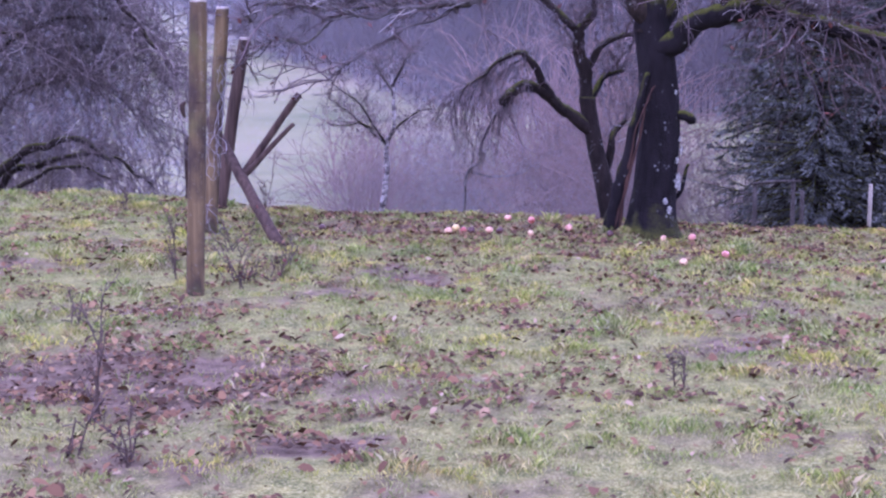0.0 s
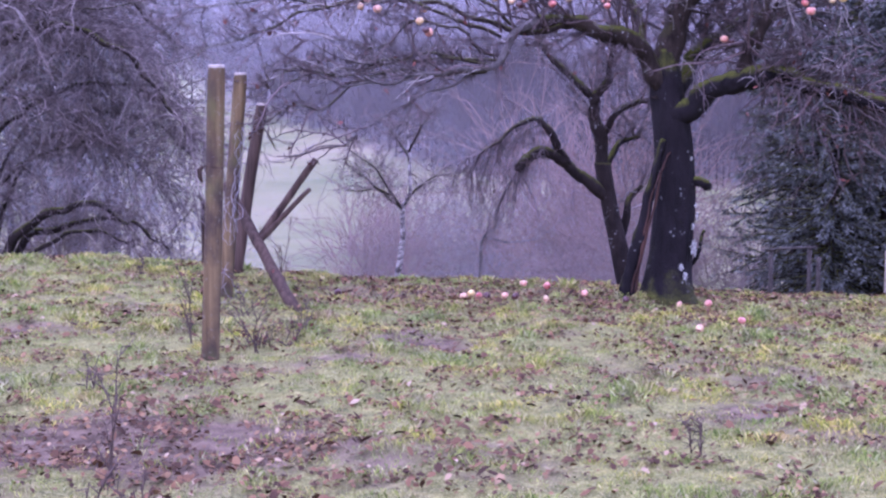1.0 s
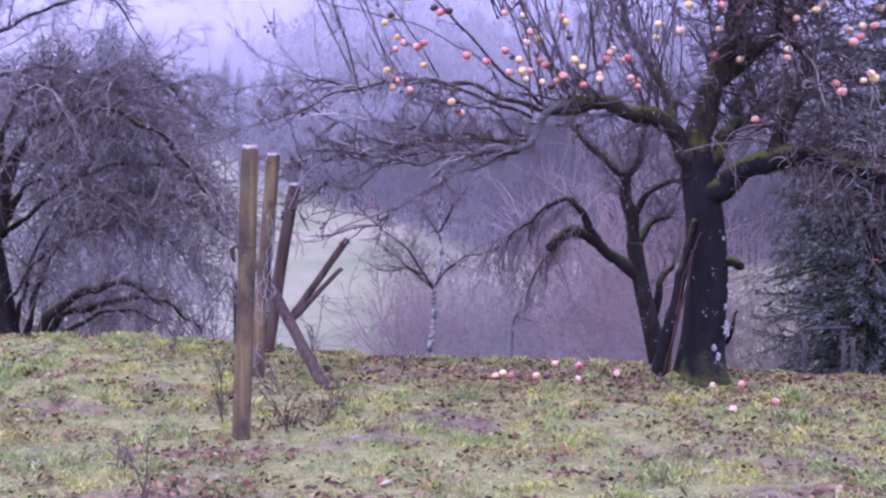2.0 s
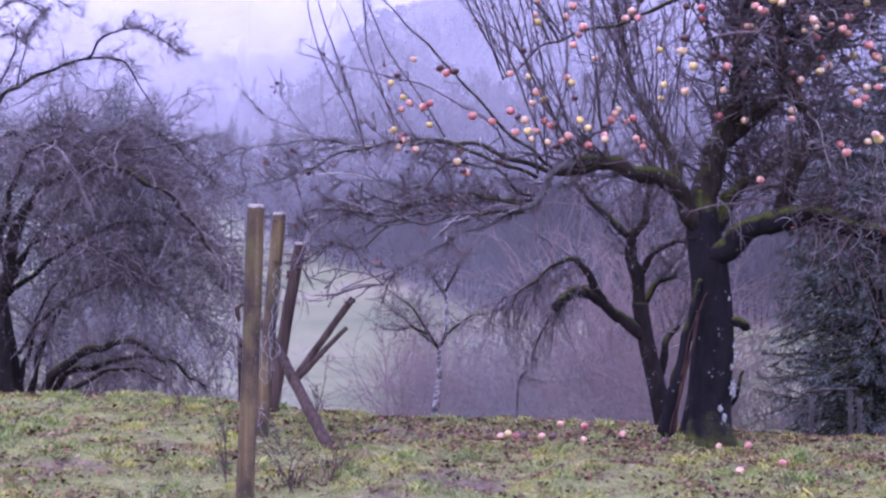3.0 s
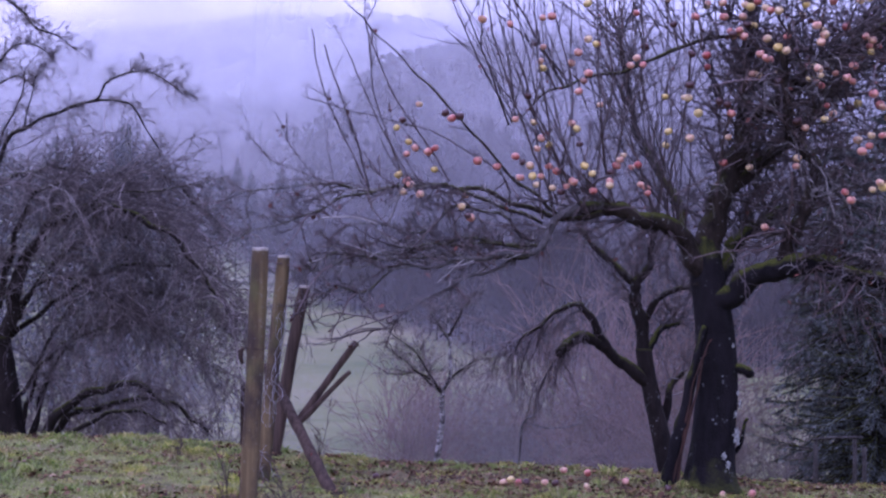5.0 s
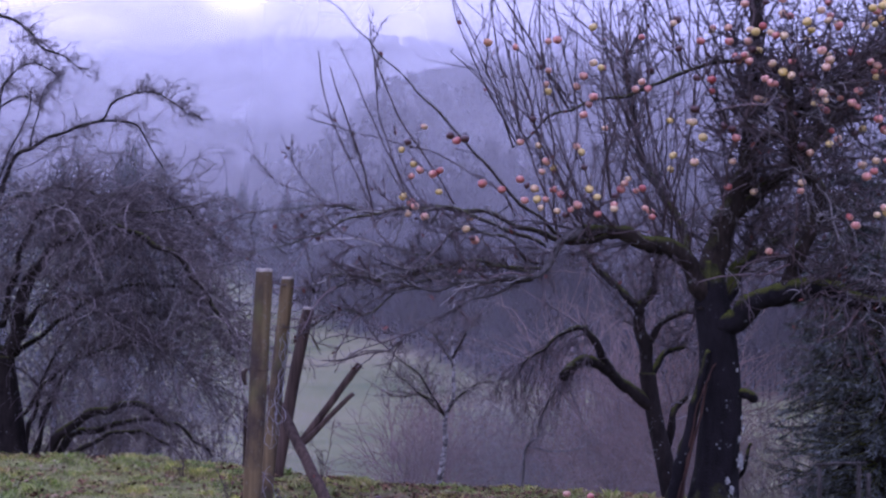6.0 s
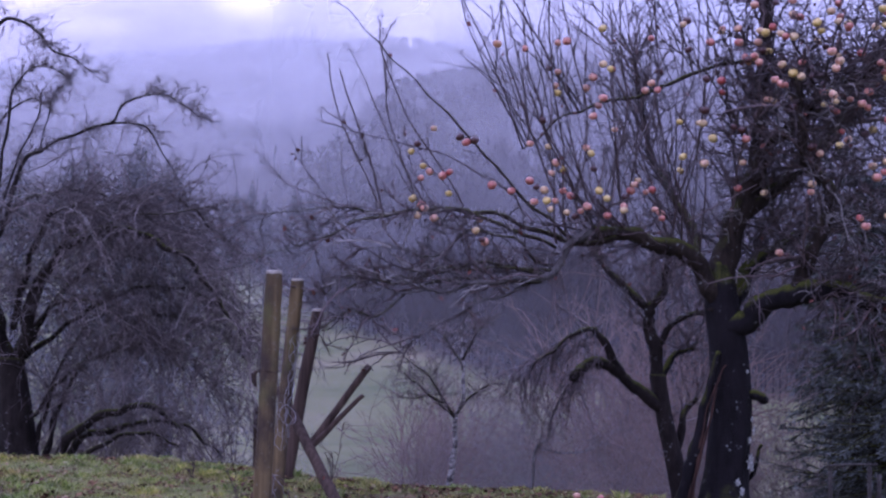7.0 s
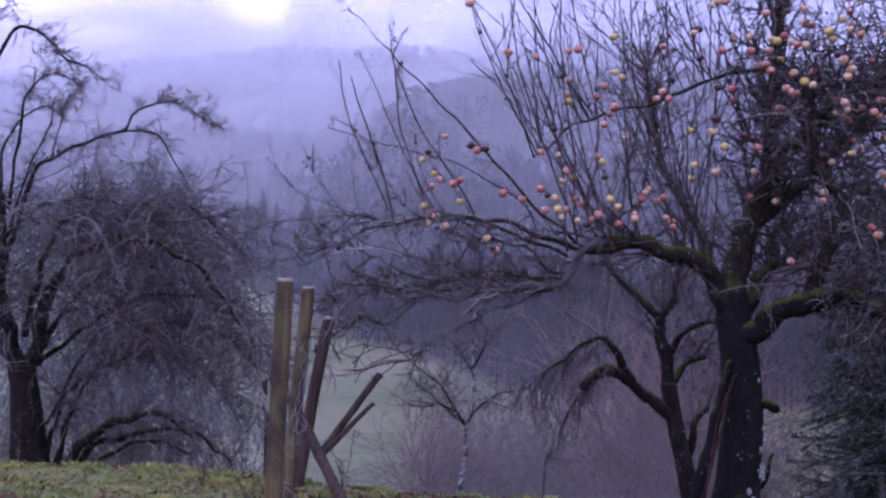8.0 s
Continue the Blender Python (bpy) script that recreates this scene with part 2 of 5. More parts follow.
M_WOODS = k.color(k.ramp(k.island(), (0.0, (0.020, 0.016, 0.017)), (0.8, (0.032, 0.026, 0.027)), (1.0, (0.045, 0.035, 0.033)))).m

# mist: haze put into flat, part-clear pale sheets that veil what lies behind
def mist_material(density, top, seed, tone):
    m = bpy.data.materials.new("mist_haze_sheet")
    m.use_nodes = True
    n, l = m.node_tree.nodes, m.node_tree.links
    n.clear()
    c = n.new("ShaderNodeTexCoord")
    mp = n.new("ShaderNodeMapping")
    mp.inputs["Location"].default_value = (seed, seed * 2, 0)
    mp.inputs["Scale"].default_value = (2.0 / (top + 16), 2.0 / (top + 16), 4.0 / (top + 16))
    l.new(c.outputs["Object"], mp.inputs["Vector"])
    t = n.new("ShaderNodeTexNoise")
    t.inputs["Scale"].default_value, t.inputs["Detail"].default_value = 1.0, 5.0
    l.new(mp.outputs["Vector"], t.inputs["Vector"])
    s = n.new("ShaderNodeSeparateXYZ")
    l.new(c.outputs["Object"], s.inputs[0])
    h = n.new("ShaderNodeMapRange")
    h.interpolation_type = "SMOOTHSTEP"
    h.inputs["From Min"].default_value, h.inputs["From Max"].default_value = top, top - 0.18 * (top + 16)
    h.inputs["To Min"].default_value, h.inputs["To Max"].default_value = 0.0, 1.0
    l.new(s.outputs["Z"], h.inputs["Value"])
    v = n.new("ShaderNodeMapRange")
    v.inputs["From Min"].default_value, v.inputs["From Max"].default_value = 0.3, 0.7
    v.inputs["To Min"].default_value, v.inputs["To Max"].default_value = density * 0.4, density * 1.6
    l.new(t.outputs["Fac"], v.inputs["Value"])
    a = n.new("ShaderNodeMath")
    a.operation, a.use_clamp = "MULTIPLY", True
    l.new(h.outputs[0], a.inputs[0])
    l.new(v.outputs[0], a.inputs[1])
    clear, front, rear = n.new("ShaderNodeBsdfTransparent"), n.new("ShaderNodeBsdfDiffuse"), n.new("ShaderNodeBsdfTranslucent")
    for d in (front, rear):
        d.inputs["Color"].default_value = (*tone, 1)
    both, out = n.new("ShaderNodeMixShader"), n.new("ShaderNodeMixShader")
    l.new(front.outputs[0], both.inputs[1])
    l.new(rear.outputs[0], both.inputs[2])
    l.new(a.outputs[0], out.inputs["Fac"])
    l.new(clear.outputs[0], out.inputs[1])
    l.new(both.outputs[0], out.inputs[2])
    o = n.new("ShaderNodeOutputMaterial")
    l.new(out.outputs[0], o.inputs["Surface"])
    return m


# ---- mesh helpers ----
class Build:
    """Gathers vertices and faces for one mesh."""

    def __init__(self):
        self.v, self.f = [], []

    def tube(self, pts, radii, sides=3, cap=True):
        n0, last = len(self.v), len(pts) - 1
        side = None
        for i, p in enumerate(pts):
            d = (pts[min(i + 1, last)] - pts[max(i - 1, 0)])
            d = d.normalized() if d.length > 1e-9 else Vector((0, 0, 1))
            if side is None:
                side = d.orthogonal().normalized()
            side = (side - d * side.dot(d))
            side = side.normalized() if side.length > 1e-6 else d.orthogonal().normalized()
            other = d.cross(side)
            for j in range(sides):
                a = 2 * math.pi * j / sides
                self.v.append(p + (side * math.cos(a) + other * math.sin(a)) * radii[i])
        for i in range(last):
            for j in range(sides):
                a, b = n0 + i * sides + j, n0 + i * sides + (j + 1) % sides
                self.f.append((a, b, b + sides, a + sides))
        if cap:
            self.f.append(tuple(n0 + last * sides + j for j in range(sides)))
            self.f.append(tuple(n0 + sides - 1 - j for j in range(sides)))

    def face(self, *pts):
        n0 = len(self.v)
        self.v.extend(pts)
        self.f.append(tuple(range(n0, n0 + len(pts))))

    def mesh(self, name, mats, smooth=True):
        me = bpy.data.meshes.new(name)
        me.from_pydata([tuple(p) for p in self.v], [], self.f)
        for m in mats if isinstance(mats, (list, tuple)) else [mats]:
            me.materials.append(m)
        if smooth:
            me.polygons.foreach_set("use_smooth", [True] * len(me.polygons))
        me.update()
        return me


def part(name, b, material, parent, label="", smooth=True):
    ob = new(name, b.mesh(name, material, smooth) if isinstance(b, Build) else b)
    ob.parent = parent
    return tagged(ob, label)


def thing(name, place, label, category, group="", kind=""):
    ob = new(name)
    ob.location = place
    return tagged(ob, label, category, group, kind)


def spline(pts, steps=6, wobble=0.0, seed=0):
    """A smooth way through a few control points, slightly crooked."""
    pts = [Vector(p) for p in pts]
    ext = [pts[0] * 2 - pts[1], *pts, pts[-1] * 2 - pts[-2]]
    out = []
    for i in range(1, len(ext) - 2):
        a, b, c, d = ext[i - 1:i + 3]
        for s in range(steps):
            t = s / steps
            out.append(0.5 * ((2 * b) + (c - a) * t + (2 * a - 5 * b + 4 * c - d) * t * t + (3 * b - a - 3 * c + d) * t ** 3))
    out.append(pts[-1])
    if wobble:
        for i, p in enumerate(out[1:-1], 1):
            out[i] = p + noise.noise_vector(p * 4 + Vector((seed, 0, 0))) * wobble
    return out


def taper(n, r0, r1, knobs=0.0, rng=None):
    return [(r0 + (r1 - r0) * i / (n - 1)) * (1 + (rng.uniform(-knobs, knobs) if rng else 0)) for i in range(n)]


def twig(b, p, d, length, r, rng, bend, crook=0.18, forks=2, sides=3, tips=None, segs=5, spread=0.8, spurs=0.0):
    """A crooked twig that forks; bend pulls it down (minus) or up."""
    pts, d = [p], d.normalized()
    step = length / segs
    for i in range(segs):
        d = (d + Vector((rng.gauss(0, crook), rng.gauss(0, crook), rng.gauss(0, crook) + bend / segs))).normalized()
        pts.append(pts[-1] + d * step)
        if tips is not None and i >= 1:
            tips.append(pts[-1])
    b.tube(pts, taper(len(pts), r, r * 0.5), sides, False)
    for i in range(1, segs + 1):
        if spurs and rng.random() < spurs:
            e = pts[i] + Vector((rng.gauss(0, 1), rng.gauss(0, 1), rng.gauss(0.3, 1))).normalized() * rng.uniform(0.02, 0.06)
            b.tube([pts[i], e], [r * 0.45, r * 0.55], 3, False)
    if forks > 0:
        for q in range(rng.randint(1, forks + 1)):
            i = rng.randint(1, segs - 1)
            d2 = (pts[i + 1] - pts[i]).normalized() + Vector((rng.gauss(0, spread), rng.gauss(0, spread), rng.gauss(0, spread)))
            twig(b, pts[i], d2, length * rng.uniform(0.35, 0.65), r * 0.72, rng, bend, crook, forks - 1, 3, tips, max(3, segs - 1), spread, spurs)


def clothe(b, path, count, rng, length, r, bend, aim, forks=2, first=0.15, tips=None, crook=0.18, scatter=0.6, spread=0.8, spurs=0.5):
    """Twigs along a limb; aim is the way in which they set out."""
    for _ in range(count):
        i = min(len(path) - 2, int(len(path) * rng.uniform(first, 1.0)))
        p = path[i].lerp(path[i + 1], rng.random())
        along = (path[i + 1] - path[i]).normalized()
        d = Vector(aim) + along * rng.uniform(0.0, 0.9) + Vector((rng.gauss(0, scatter), rng.gauss(0, scatter), rng.gauss(0, scatter * 0.6)))
        twig(b, p, d, rng.uniform(*length), r * rng.uniform(0.7, 1.3), rng, bend, crook, forks, 3, tips, 6, spread, spurs)


# ---- the ground: one sheet, a meadow knoll, a valley and wooded hillsides ----
def sig(x):
    return 1 / (1 + np.exp(-np.clip(x, -40, 40)))


TABLES = {s: np.random.RandomState(s).rand(64, 64) for s in range(12)}


def value_noise(x, y, scale, seed):
    """Soft two-dimensional noise between 0 and 1."""
    r = TABLES[seed]
    u, v = x * scale + 1000, y * scale + 1000
    i, j = np.floor(u).astype(int), np.floor(v).astype(int)
    a, b_ = u - i, v - j
    a, b_ = a * a * (3 - 2 * a), b_ * b_ * (3 - 2 * b_)
    return ((r[i % 64, j % 64] * (1 - a) + r[(i + 1) % 64, j % 64] * a) * (1 - b_) + (r[i % 64, (j + 1) % 64] * (1 - a) + r[(i + 1) % 64, (j + 1) % 64] * a) * b_)


def edge(x):
    """Where the woods on the far side begin, above the sloping pasture."""
    return np.interp(x, (-420, -131, -44, -22, -5, 8, 80, 400), (900, 715, 339, 283, 224, 205, 190, 190))


def ease(t):
    t = np.clip(t, 0, 1)
    return t * t * (3 - 2 * t)


def height(x, y):
    x, y = np.asarray(x, float), np.asarray(y, float)
    crest = 0.18 * sig(-(x + 1.9) / 0.45) - 0.13 * sig((x - 1.8) / 0.6) - 0.045
    z = crest * ease((y - 5) / 7.5)
    u = (y - 12.2).clip(0, None)
    z = z - 14 * (1 - np.exp(-(0.24 * u * u / (u + 1.2)) / 14))
    near = ((30 - y) / 12).clip(0, 1) * ((12 - np.abs(x)) / 4).clip(0, 1) * ((y - 1) / 3).clip(0, 1)
    z = z + near * (0.010 * np.sin(3.1 * x + 1.3 * y) * np.sin(2.3 * y - 0.7 * x) + 0.008 * np.sin(7.3 * x - 2) * np.sin(6.1 * y + 1))
    z = z + near * (0.035 * (value_noise(x, y, 4.5, 1) - 0.5) + 0.02 * (value_noise(x, y, 11, 2) - 0.5))
    # a wooded ridge across the valley, and a higher one behind it
    e = edge(x)
    pasture = 0.045 * (np.minimum(y, e) - 150).clip(0, None)
    first = 112 - 0.045 * (e - 150) + 36 * sig((x + 80) / 11) + 2 * np.sin(x / 38) + 1.5 * np.sin(x / 17 + 1)
    second = 245 + 0.11 * (x + 250).clip(-400, 300) + 4 * np.sin(x / 61) + 2 * np.sin(x / 23)
    up = ((y - e) / (880 - e).clip(60, None)).clip(0, 1)
    ridge = first * (0.4 * up + 0.6 * ease(up))
    ridge = pasture + ridge + (second - first) * ease((y - 1000) / 560) - second * 0.6 * ease((y - 1600) / 600)
    return z + ridge


def ground_z(x, y):
    return float(height(x, y))


def graded(lo, hi, step, far, grow=1.16):
    mid = list(np.arange(lo, hi + step / 2, step))
    s = step
    while mid[-1] < far:
        s *= grow
        mid.append(mid[-1] + s)
    s = step
    while mid[0] > -far:
        s *= grow
        mid.insert(0, mid[0] - s)
    return np.array(mid)


def bare_soil(x, y):
    """How worn the turf is: the trodden hollow and the leafy ground under the tree."""
    s = np.exp(-(((x + 1.2) / 0.8) ** 2 + ((y - 6.45) / 0.75) ** 2) * 1.1) + 0.8 * np.exp(-(((x + 0.5) / 0.4) ** 2 + ((y - 5.35) / 0.25) ** 2)) + 0.8 * np.exp(-(((x + 1.75) / 0.3) ** 2 + ((y - 6.3) / 0.35) ** 2))
    s += 0.55 * np.exp(-(((x - 0.55) / 0.25) ** 2 + ((y - 7.3) / 0.2) ** 2))
    s += 0.55 * np.exp(-((x - 0.7) / 2.6) ** 2) * (1 / (1 + np.exp(-(y - 11.0) / 0.4)))
    return s + 0.5 * (value_noise(x, y, 1.7, 3) - 0.55)


gx, gy = graded(-5.5, 5.5, 0.09, 2600, 1.12), graded(3.5, 15.5, 0.09, 2600, 1.05)
X, Y = np.meshgrid(gx, gy)
Z = height(X, Y)
gm = bpy.data.meshes.new("ground")
nx, ny = len(gx), len(gy)
i = np.arange((nx * (ny - 1))).reshape(ny - 1, nx)[:, :-1].ravel()
gm.from_pydata(np.c_[X.ravel(), Y.ravel(), Z.ravel()].tolist(), [], np.c_[i, i + 1, i + nx + 1, i + nx].tolist())
gm.polygons.foreach_set("use_smooth", [True] * len(gm.polygons))
wear = gm.attributes.new("worn", "FLOAT", "POINT")
wear.data.foreach_set("value", (bare_soil(X.ravel(), Y.ravel()) * (Y.ravel() < 16)).clip(0, 1).astype(np.float32))
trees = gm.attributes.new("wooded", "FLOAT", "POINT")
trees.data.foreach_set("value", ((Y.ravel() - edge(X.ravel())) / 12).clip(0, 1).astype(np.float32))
gm.materials.append(M_GROUND)
ground = tagged(new("ground", gm), "mossy autumn meadow with bare soil, falling away to a valley", "ground", kind="structure")

# ---- mist in the valley: flat upright sheets that stand in for haze ----
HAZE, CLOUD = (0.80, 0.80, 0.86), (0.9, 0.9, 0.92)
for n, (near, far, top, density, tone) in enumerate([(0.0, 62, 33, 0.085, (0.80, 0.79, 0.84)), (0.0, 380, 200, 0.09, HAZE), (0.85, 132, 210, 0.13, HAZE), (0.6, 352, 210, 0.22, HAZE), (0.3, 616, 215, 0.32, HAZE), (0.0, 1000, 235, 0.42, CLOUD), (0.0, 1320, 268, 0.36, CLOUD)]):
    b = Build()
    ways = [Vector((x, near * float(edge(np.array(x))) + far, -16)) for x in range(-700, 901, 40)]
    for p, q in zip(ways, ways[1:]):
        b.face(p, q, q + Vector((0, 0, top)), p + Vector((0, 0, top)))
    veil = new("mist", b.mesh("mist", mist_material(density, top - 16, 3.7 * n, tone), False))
    tagged(veil, "thin pale flat sheet adding the haze of the mist before the woods", "mist", kind="structure")


g = ground_z


# ---- the old apple tree ----
def limb(parent, pts, r0, r1, seed, sides=9, mat=None, label="", name="limb", steps=7, wobble=0.05):
    rng = random.Random(seed)
    path = spline(pts, steps, wobble, seed)
    b = Build()
    b.tube(path, taper(len(path), r0, r1, 0.14, rng), sides)
    part(name, b, mat or M_LIMB, parent, label)
    return path


def trunk_mesh(pts, radii, ridges, seed, sides=26, steps=10):
    """A fluted trunk that swells at its foot."""
    path = spline(pts, steps)
    b = Build()
    n = len(path)
    for i, p in enumerate(path):
        s = i / (n - 1) * (len(radii) - 1)
        k = min(int(s), len(radii) - 2)
        r = radii[k] + (radii[k + 1] - radii[k]) * (s - k)
        for j in range(sides):
            a = 2 * math.pi * j / sides
            q = Vector((math.cos(a), math.sin(a), 0))
            w = 1 + ridges * noise.noise(Vector((q.x * 1.7 + seed, q.y * 1.7, p.z * 0.9))) + 0.06 * noise.noise(Vector((q.x * 5, q.y * 5 + seed, p.z * 3)))
            b.v.append(p + q * r * w)
    for i in range(n - 1):
        for j in range(sides):
            a, c = i * sides + j, i * sides + (j + 1) % sides
            b.f.append((a, c, c + sides, a + sides))
    b.f.append(tuple((n - 1) * sides + j for j in range(sides)))
    return b


TREE = Vector((1.63, 11.7, 0.0))
tree = thing("apple_tree", TREE, "old leafless apple tree with mossy limbs and apples on its twigs", "tree")
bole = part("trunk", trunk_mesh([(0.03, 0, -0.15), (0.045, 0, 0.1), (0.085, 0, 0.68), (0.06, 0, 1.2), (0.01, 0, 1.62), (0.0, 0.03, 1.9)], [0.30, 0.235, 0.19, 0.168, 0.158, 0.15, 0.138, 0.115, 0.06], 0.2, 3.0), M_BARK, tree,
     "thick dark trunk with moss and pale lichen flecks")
# the torn strip of wood that stands off the trunk
for s, (x, y, w, m, nm) in enumerate([(0.0, 0.0, 0.055, M_BARK, "torn_bark"), (0.055, -0.03, 0.014, M_HEART, "torn_strip"), (0.02, -0.055, 0.008, M_HEART, "torn_strip")]):
    path = spline([(-0.29 + x, -0.10 + y, -0.05), (-0.20 + x, -0.15 + y, 0.45), (-0.11 + x, -0.17 + y, 0.9), (-0.03 + x, -0.14 + y, 1.2 - 0.1 * s)], 6, 0.03, s)
    b = Build()
    b.tube(path, taper(len(path), w * 1.2, w * 0.3, 0.3, random.Random(s)), 7)
    part(nm, b, m, bole, "split strip of bare reddish heartwood" if s else "dark bark torn off the trunk")

k = Mat("pale_lichen", 0.95, 0.1)
M_LICHEN = k.color(k.ramp(k.noise(50, 4), (0.35, (0.10, 0.105, 0.09)), (0.65, (0.36, 0.37, 0.34)))).m
for n, (a, z, r) in enumerate([(-0.72, 0.36, 0.05), (-0.62, 0.31, 0.03), (-0.85, 0.52, 0.022), (-1.1, 0.13, 0.025), (-0.6, 0.6, 0.028), (-1.3, 0.2, 0.02), (-0.75, 0.68, 0.02), (-1.0, 1.05, 0.015)]):
    b = Build()
    ring = []
    for s in range(15):
        q = 2 * math.pi * s / 14
        rr = r * (0.75 + 0.5 * noise.noise(Vector((math.cos(q) * 2 + n, math.sin(q) * 2, n * 1.7))) + (0.45 if s % 2 else -0.1)) if s else 0
        aa, zz = a + rr * math.cos(q) / 0.2, z + rr * 1.3 * math.sin(q)
        hub = 0.222 - 0.035 * min(zz, 1.2)
        cx = 0.05 + 0.04 * min(zz / 0.68, 1)
        ring.append(Vector((cx + hub * math.cos(aa), hub * math.sin(aa), zz)))
    for s in range(1, 15):
        b.face(ring[0], ring[s], ring[s % 14 + 1])
    part("lichen_patch", b, M_LICHEN, bole, "pale crusty lichen patch", False)

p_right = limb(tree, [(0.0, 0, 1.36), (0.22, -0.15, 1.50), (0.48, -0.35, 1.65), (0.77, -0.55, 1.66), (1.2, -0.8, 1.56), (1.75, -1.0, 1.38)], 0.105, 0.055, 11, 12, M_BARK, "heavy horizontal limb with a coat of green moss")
p_left = limb(tree, [(0.0, 0, 1.6), (-0.29, -0.13, 1.94), (-0.67, -0.27, 2.05), (-1.03, -0.4, 2.1)], 0.085, 0.05, 12, 10)
p_lich = limb(tree, [(-1.02, -0.4, 2.11), (-1.2, -0.5, 1.99), (-1.31, -0.6, 1.79), (-1.41, -0.7, 1.74), (-1.75, -0.8, 1.7), (-2.12, -0.9, 1.63), (-2.48, -1.0, 1.6)], 0.036, 0.008, 13, 8, M_PALE, "drooping branch grey with lichen")
p_leftb = limb(tree, [(-0.8, -0.3, 2.06), (-1.2, -0.4, 2.02), (-1.7, -0.37, 2.19), (-2.14, -0.33, 2.26), (-2.68, -0.3, 2.22), (-2.92, -0.27, 2.26), (-3.19, -0.23, 2.26), (-3.72, -0.2, 2.16)], 0.023, 0.003, 14, 7)
p_lead = limb(tree, [(0.0, 0, 1.5), (0.01, 0.05, 1.87), (0.16, 0.1, 2.32), (0.3, 0.15, 2.77), (0.32, 0.2, 3.31), (0.42, 0.3, 4.14)], 0.12, 0.045, 15, 10)
p_whip = limb(tree, [(-1.16, -0.4, 2.02), (-1.63, -0.46, 2.4), (-1.94, -0.52, 2.77), (-2.27, -0.58, 3.1), (-2.65, -0.64, 3.44), (-3.0, -0.7, 3.78)], 0.013, 0.003, 16, 6)
p_rl = limb(tree, [(0.5, -0.35, 1.61), (0.65, -0.45, 1.99), (0.74, -0.5, 2.35), (0.54, -0.5, 2.75), (0.48, -0.5, 3.29)], 0.07, 0.025, 17, 9)
p_arch = limb(tree, [(0.32, 0.2, 3.49), (-0.01, 0.13, 3.46), (-0.33, 0.06, 3.35), (-0.68, -0.01, 3.18), (-1.05, -0.09, 3.09), (-1.26, -0.16, 3.02), (-1.44, -0.23, 2.88), (-1.58, -0.3, 2.73)], 0.018, 0.006, 18, 7)
p_lean = limb(tree, [(0.14, 0.1, 2.26), (0.72, 0.3, 2.76), (1.3, 0.5, 3.36), (1.77, 0.6, 4.02)], 0.07, 0.03, 19, 9)
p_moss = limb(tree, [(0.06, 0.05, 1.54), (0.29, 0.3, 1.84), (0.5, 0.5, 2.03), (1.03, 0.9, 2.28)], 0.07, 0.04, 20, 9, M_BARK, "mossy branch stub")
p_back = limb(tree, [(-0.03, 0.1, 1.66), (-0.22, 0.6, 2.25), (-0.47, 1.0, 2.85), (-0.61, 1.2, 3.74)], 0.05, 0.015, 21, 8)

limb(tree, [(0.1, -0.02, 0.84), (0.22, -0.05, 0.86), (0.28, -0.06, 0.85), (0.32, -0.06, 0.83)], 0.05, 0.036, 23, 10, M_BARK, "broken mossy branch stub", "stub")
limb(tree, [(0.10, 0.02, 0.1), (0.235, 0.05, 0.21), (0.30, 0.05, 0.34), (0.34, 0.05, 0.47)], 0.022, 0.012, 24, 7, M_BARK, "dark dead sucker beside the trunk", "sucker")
# long low branches that reach out over the meadow
low = [limb(tree, pts, r * 0.6, 0.0035, 80 + n, 7, m, "", "limb", 7, 0.07) for n, (r, m, pts) in enumerate([
    (0.024, M_LIMB, [(-1.31, -0.4, 1.97), (-1.88, -0.42, 2.21), (-2.33, -0.43, 2.25), (-2.82, -0.45, 2.13), (-3.1, -0.47, 2.02), (-3.4, -0.48, 1.92), (-3.65, -0.5, 1.81)]),
    (0.018, M_LIMB, [(-1.37, -0.6, 1.83), (-1.87, -0.67, 2.07), (-2.31, -0.73, 1.91), (-2.75, -0.8, 1.92)]),
    (0.02, M_LIMB, [(-1.33, -0.6, 1.79), (-1.84, -0.65, 1.83), (-2.43, -0.7, 1.71), (-2.78, -0.75, 1.71), (-3.15, -0.8, 1.58)]),
    (0.02, M_LIMB, [(-1.41, -0.6, 1.76), (-1.67, -0.7, 1.77), (-2.1, -0.8, 1.76), (-2.59, -0.9, 1.67), (-3.02, -1.0, 1.58)]),
    (0.018, M_LIMB, [(-1.41, -0.6, 1.73), (-1.67, -0.66, 1.67), (-2.3, -0.72, 1.66), (-2.64, -0.78, 1.45), (-2.86, -0.84, 1.45), (-3.05, -0.9, 1.34)]),
    (0.022, M_PALE, [(-1.35, -0.6, 1.76), (-1.67, -0.72, 1.63), (-1.97, -0.85, 1.51), (-2.28, -0.97, 1.31), (-2.44, -1.1, 1.17)])])]
p_far = limb(tree, [(0.29, 0.14, 2.72), (0.75, -0.15, 3.2), (1.35, -0.35, 3.55), (2.1, -0.5, 3.85)], 0.05, 0.02, 22, 8)


def shoots(parent, path, count, rng, length, r, aim, scatter, first, tips):
    """Long upright shoots, each a part of its own."""
    for _ in range(count):
        b = Build()
        clothe(b, path, 1, rng, length, r, 0.25, aim, 1, first, tips, 0.09, scatter, 0.4, 0.6)
        part("shoot", b, M_TWIG, parent)


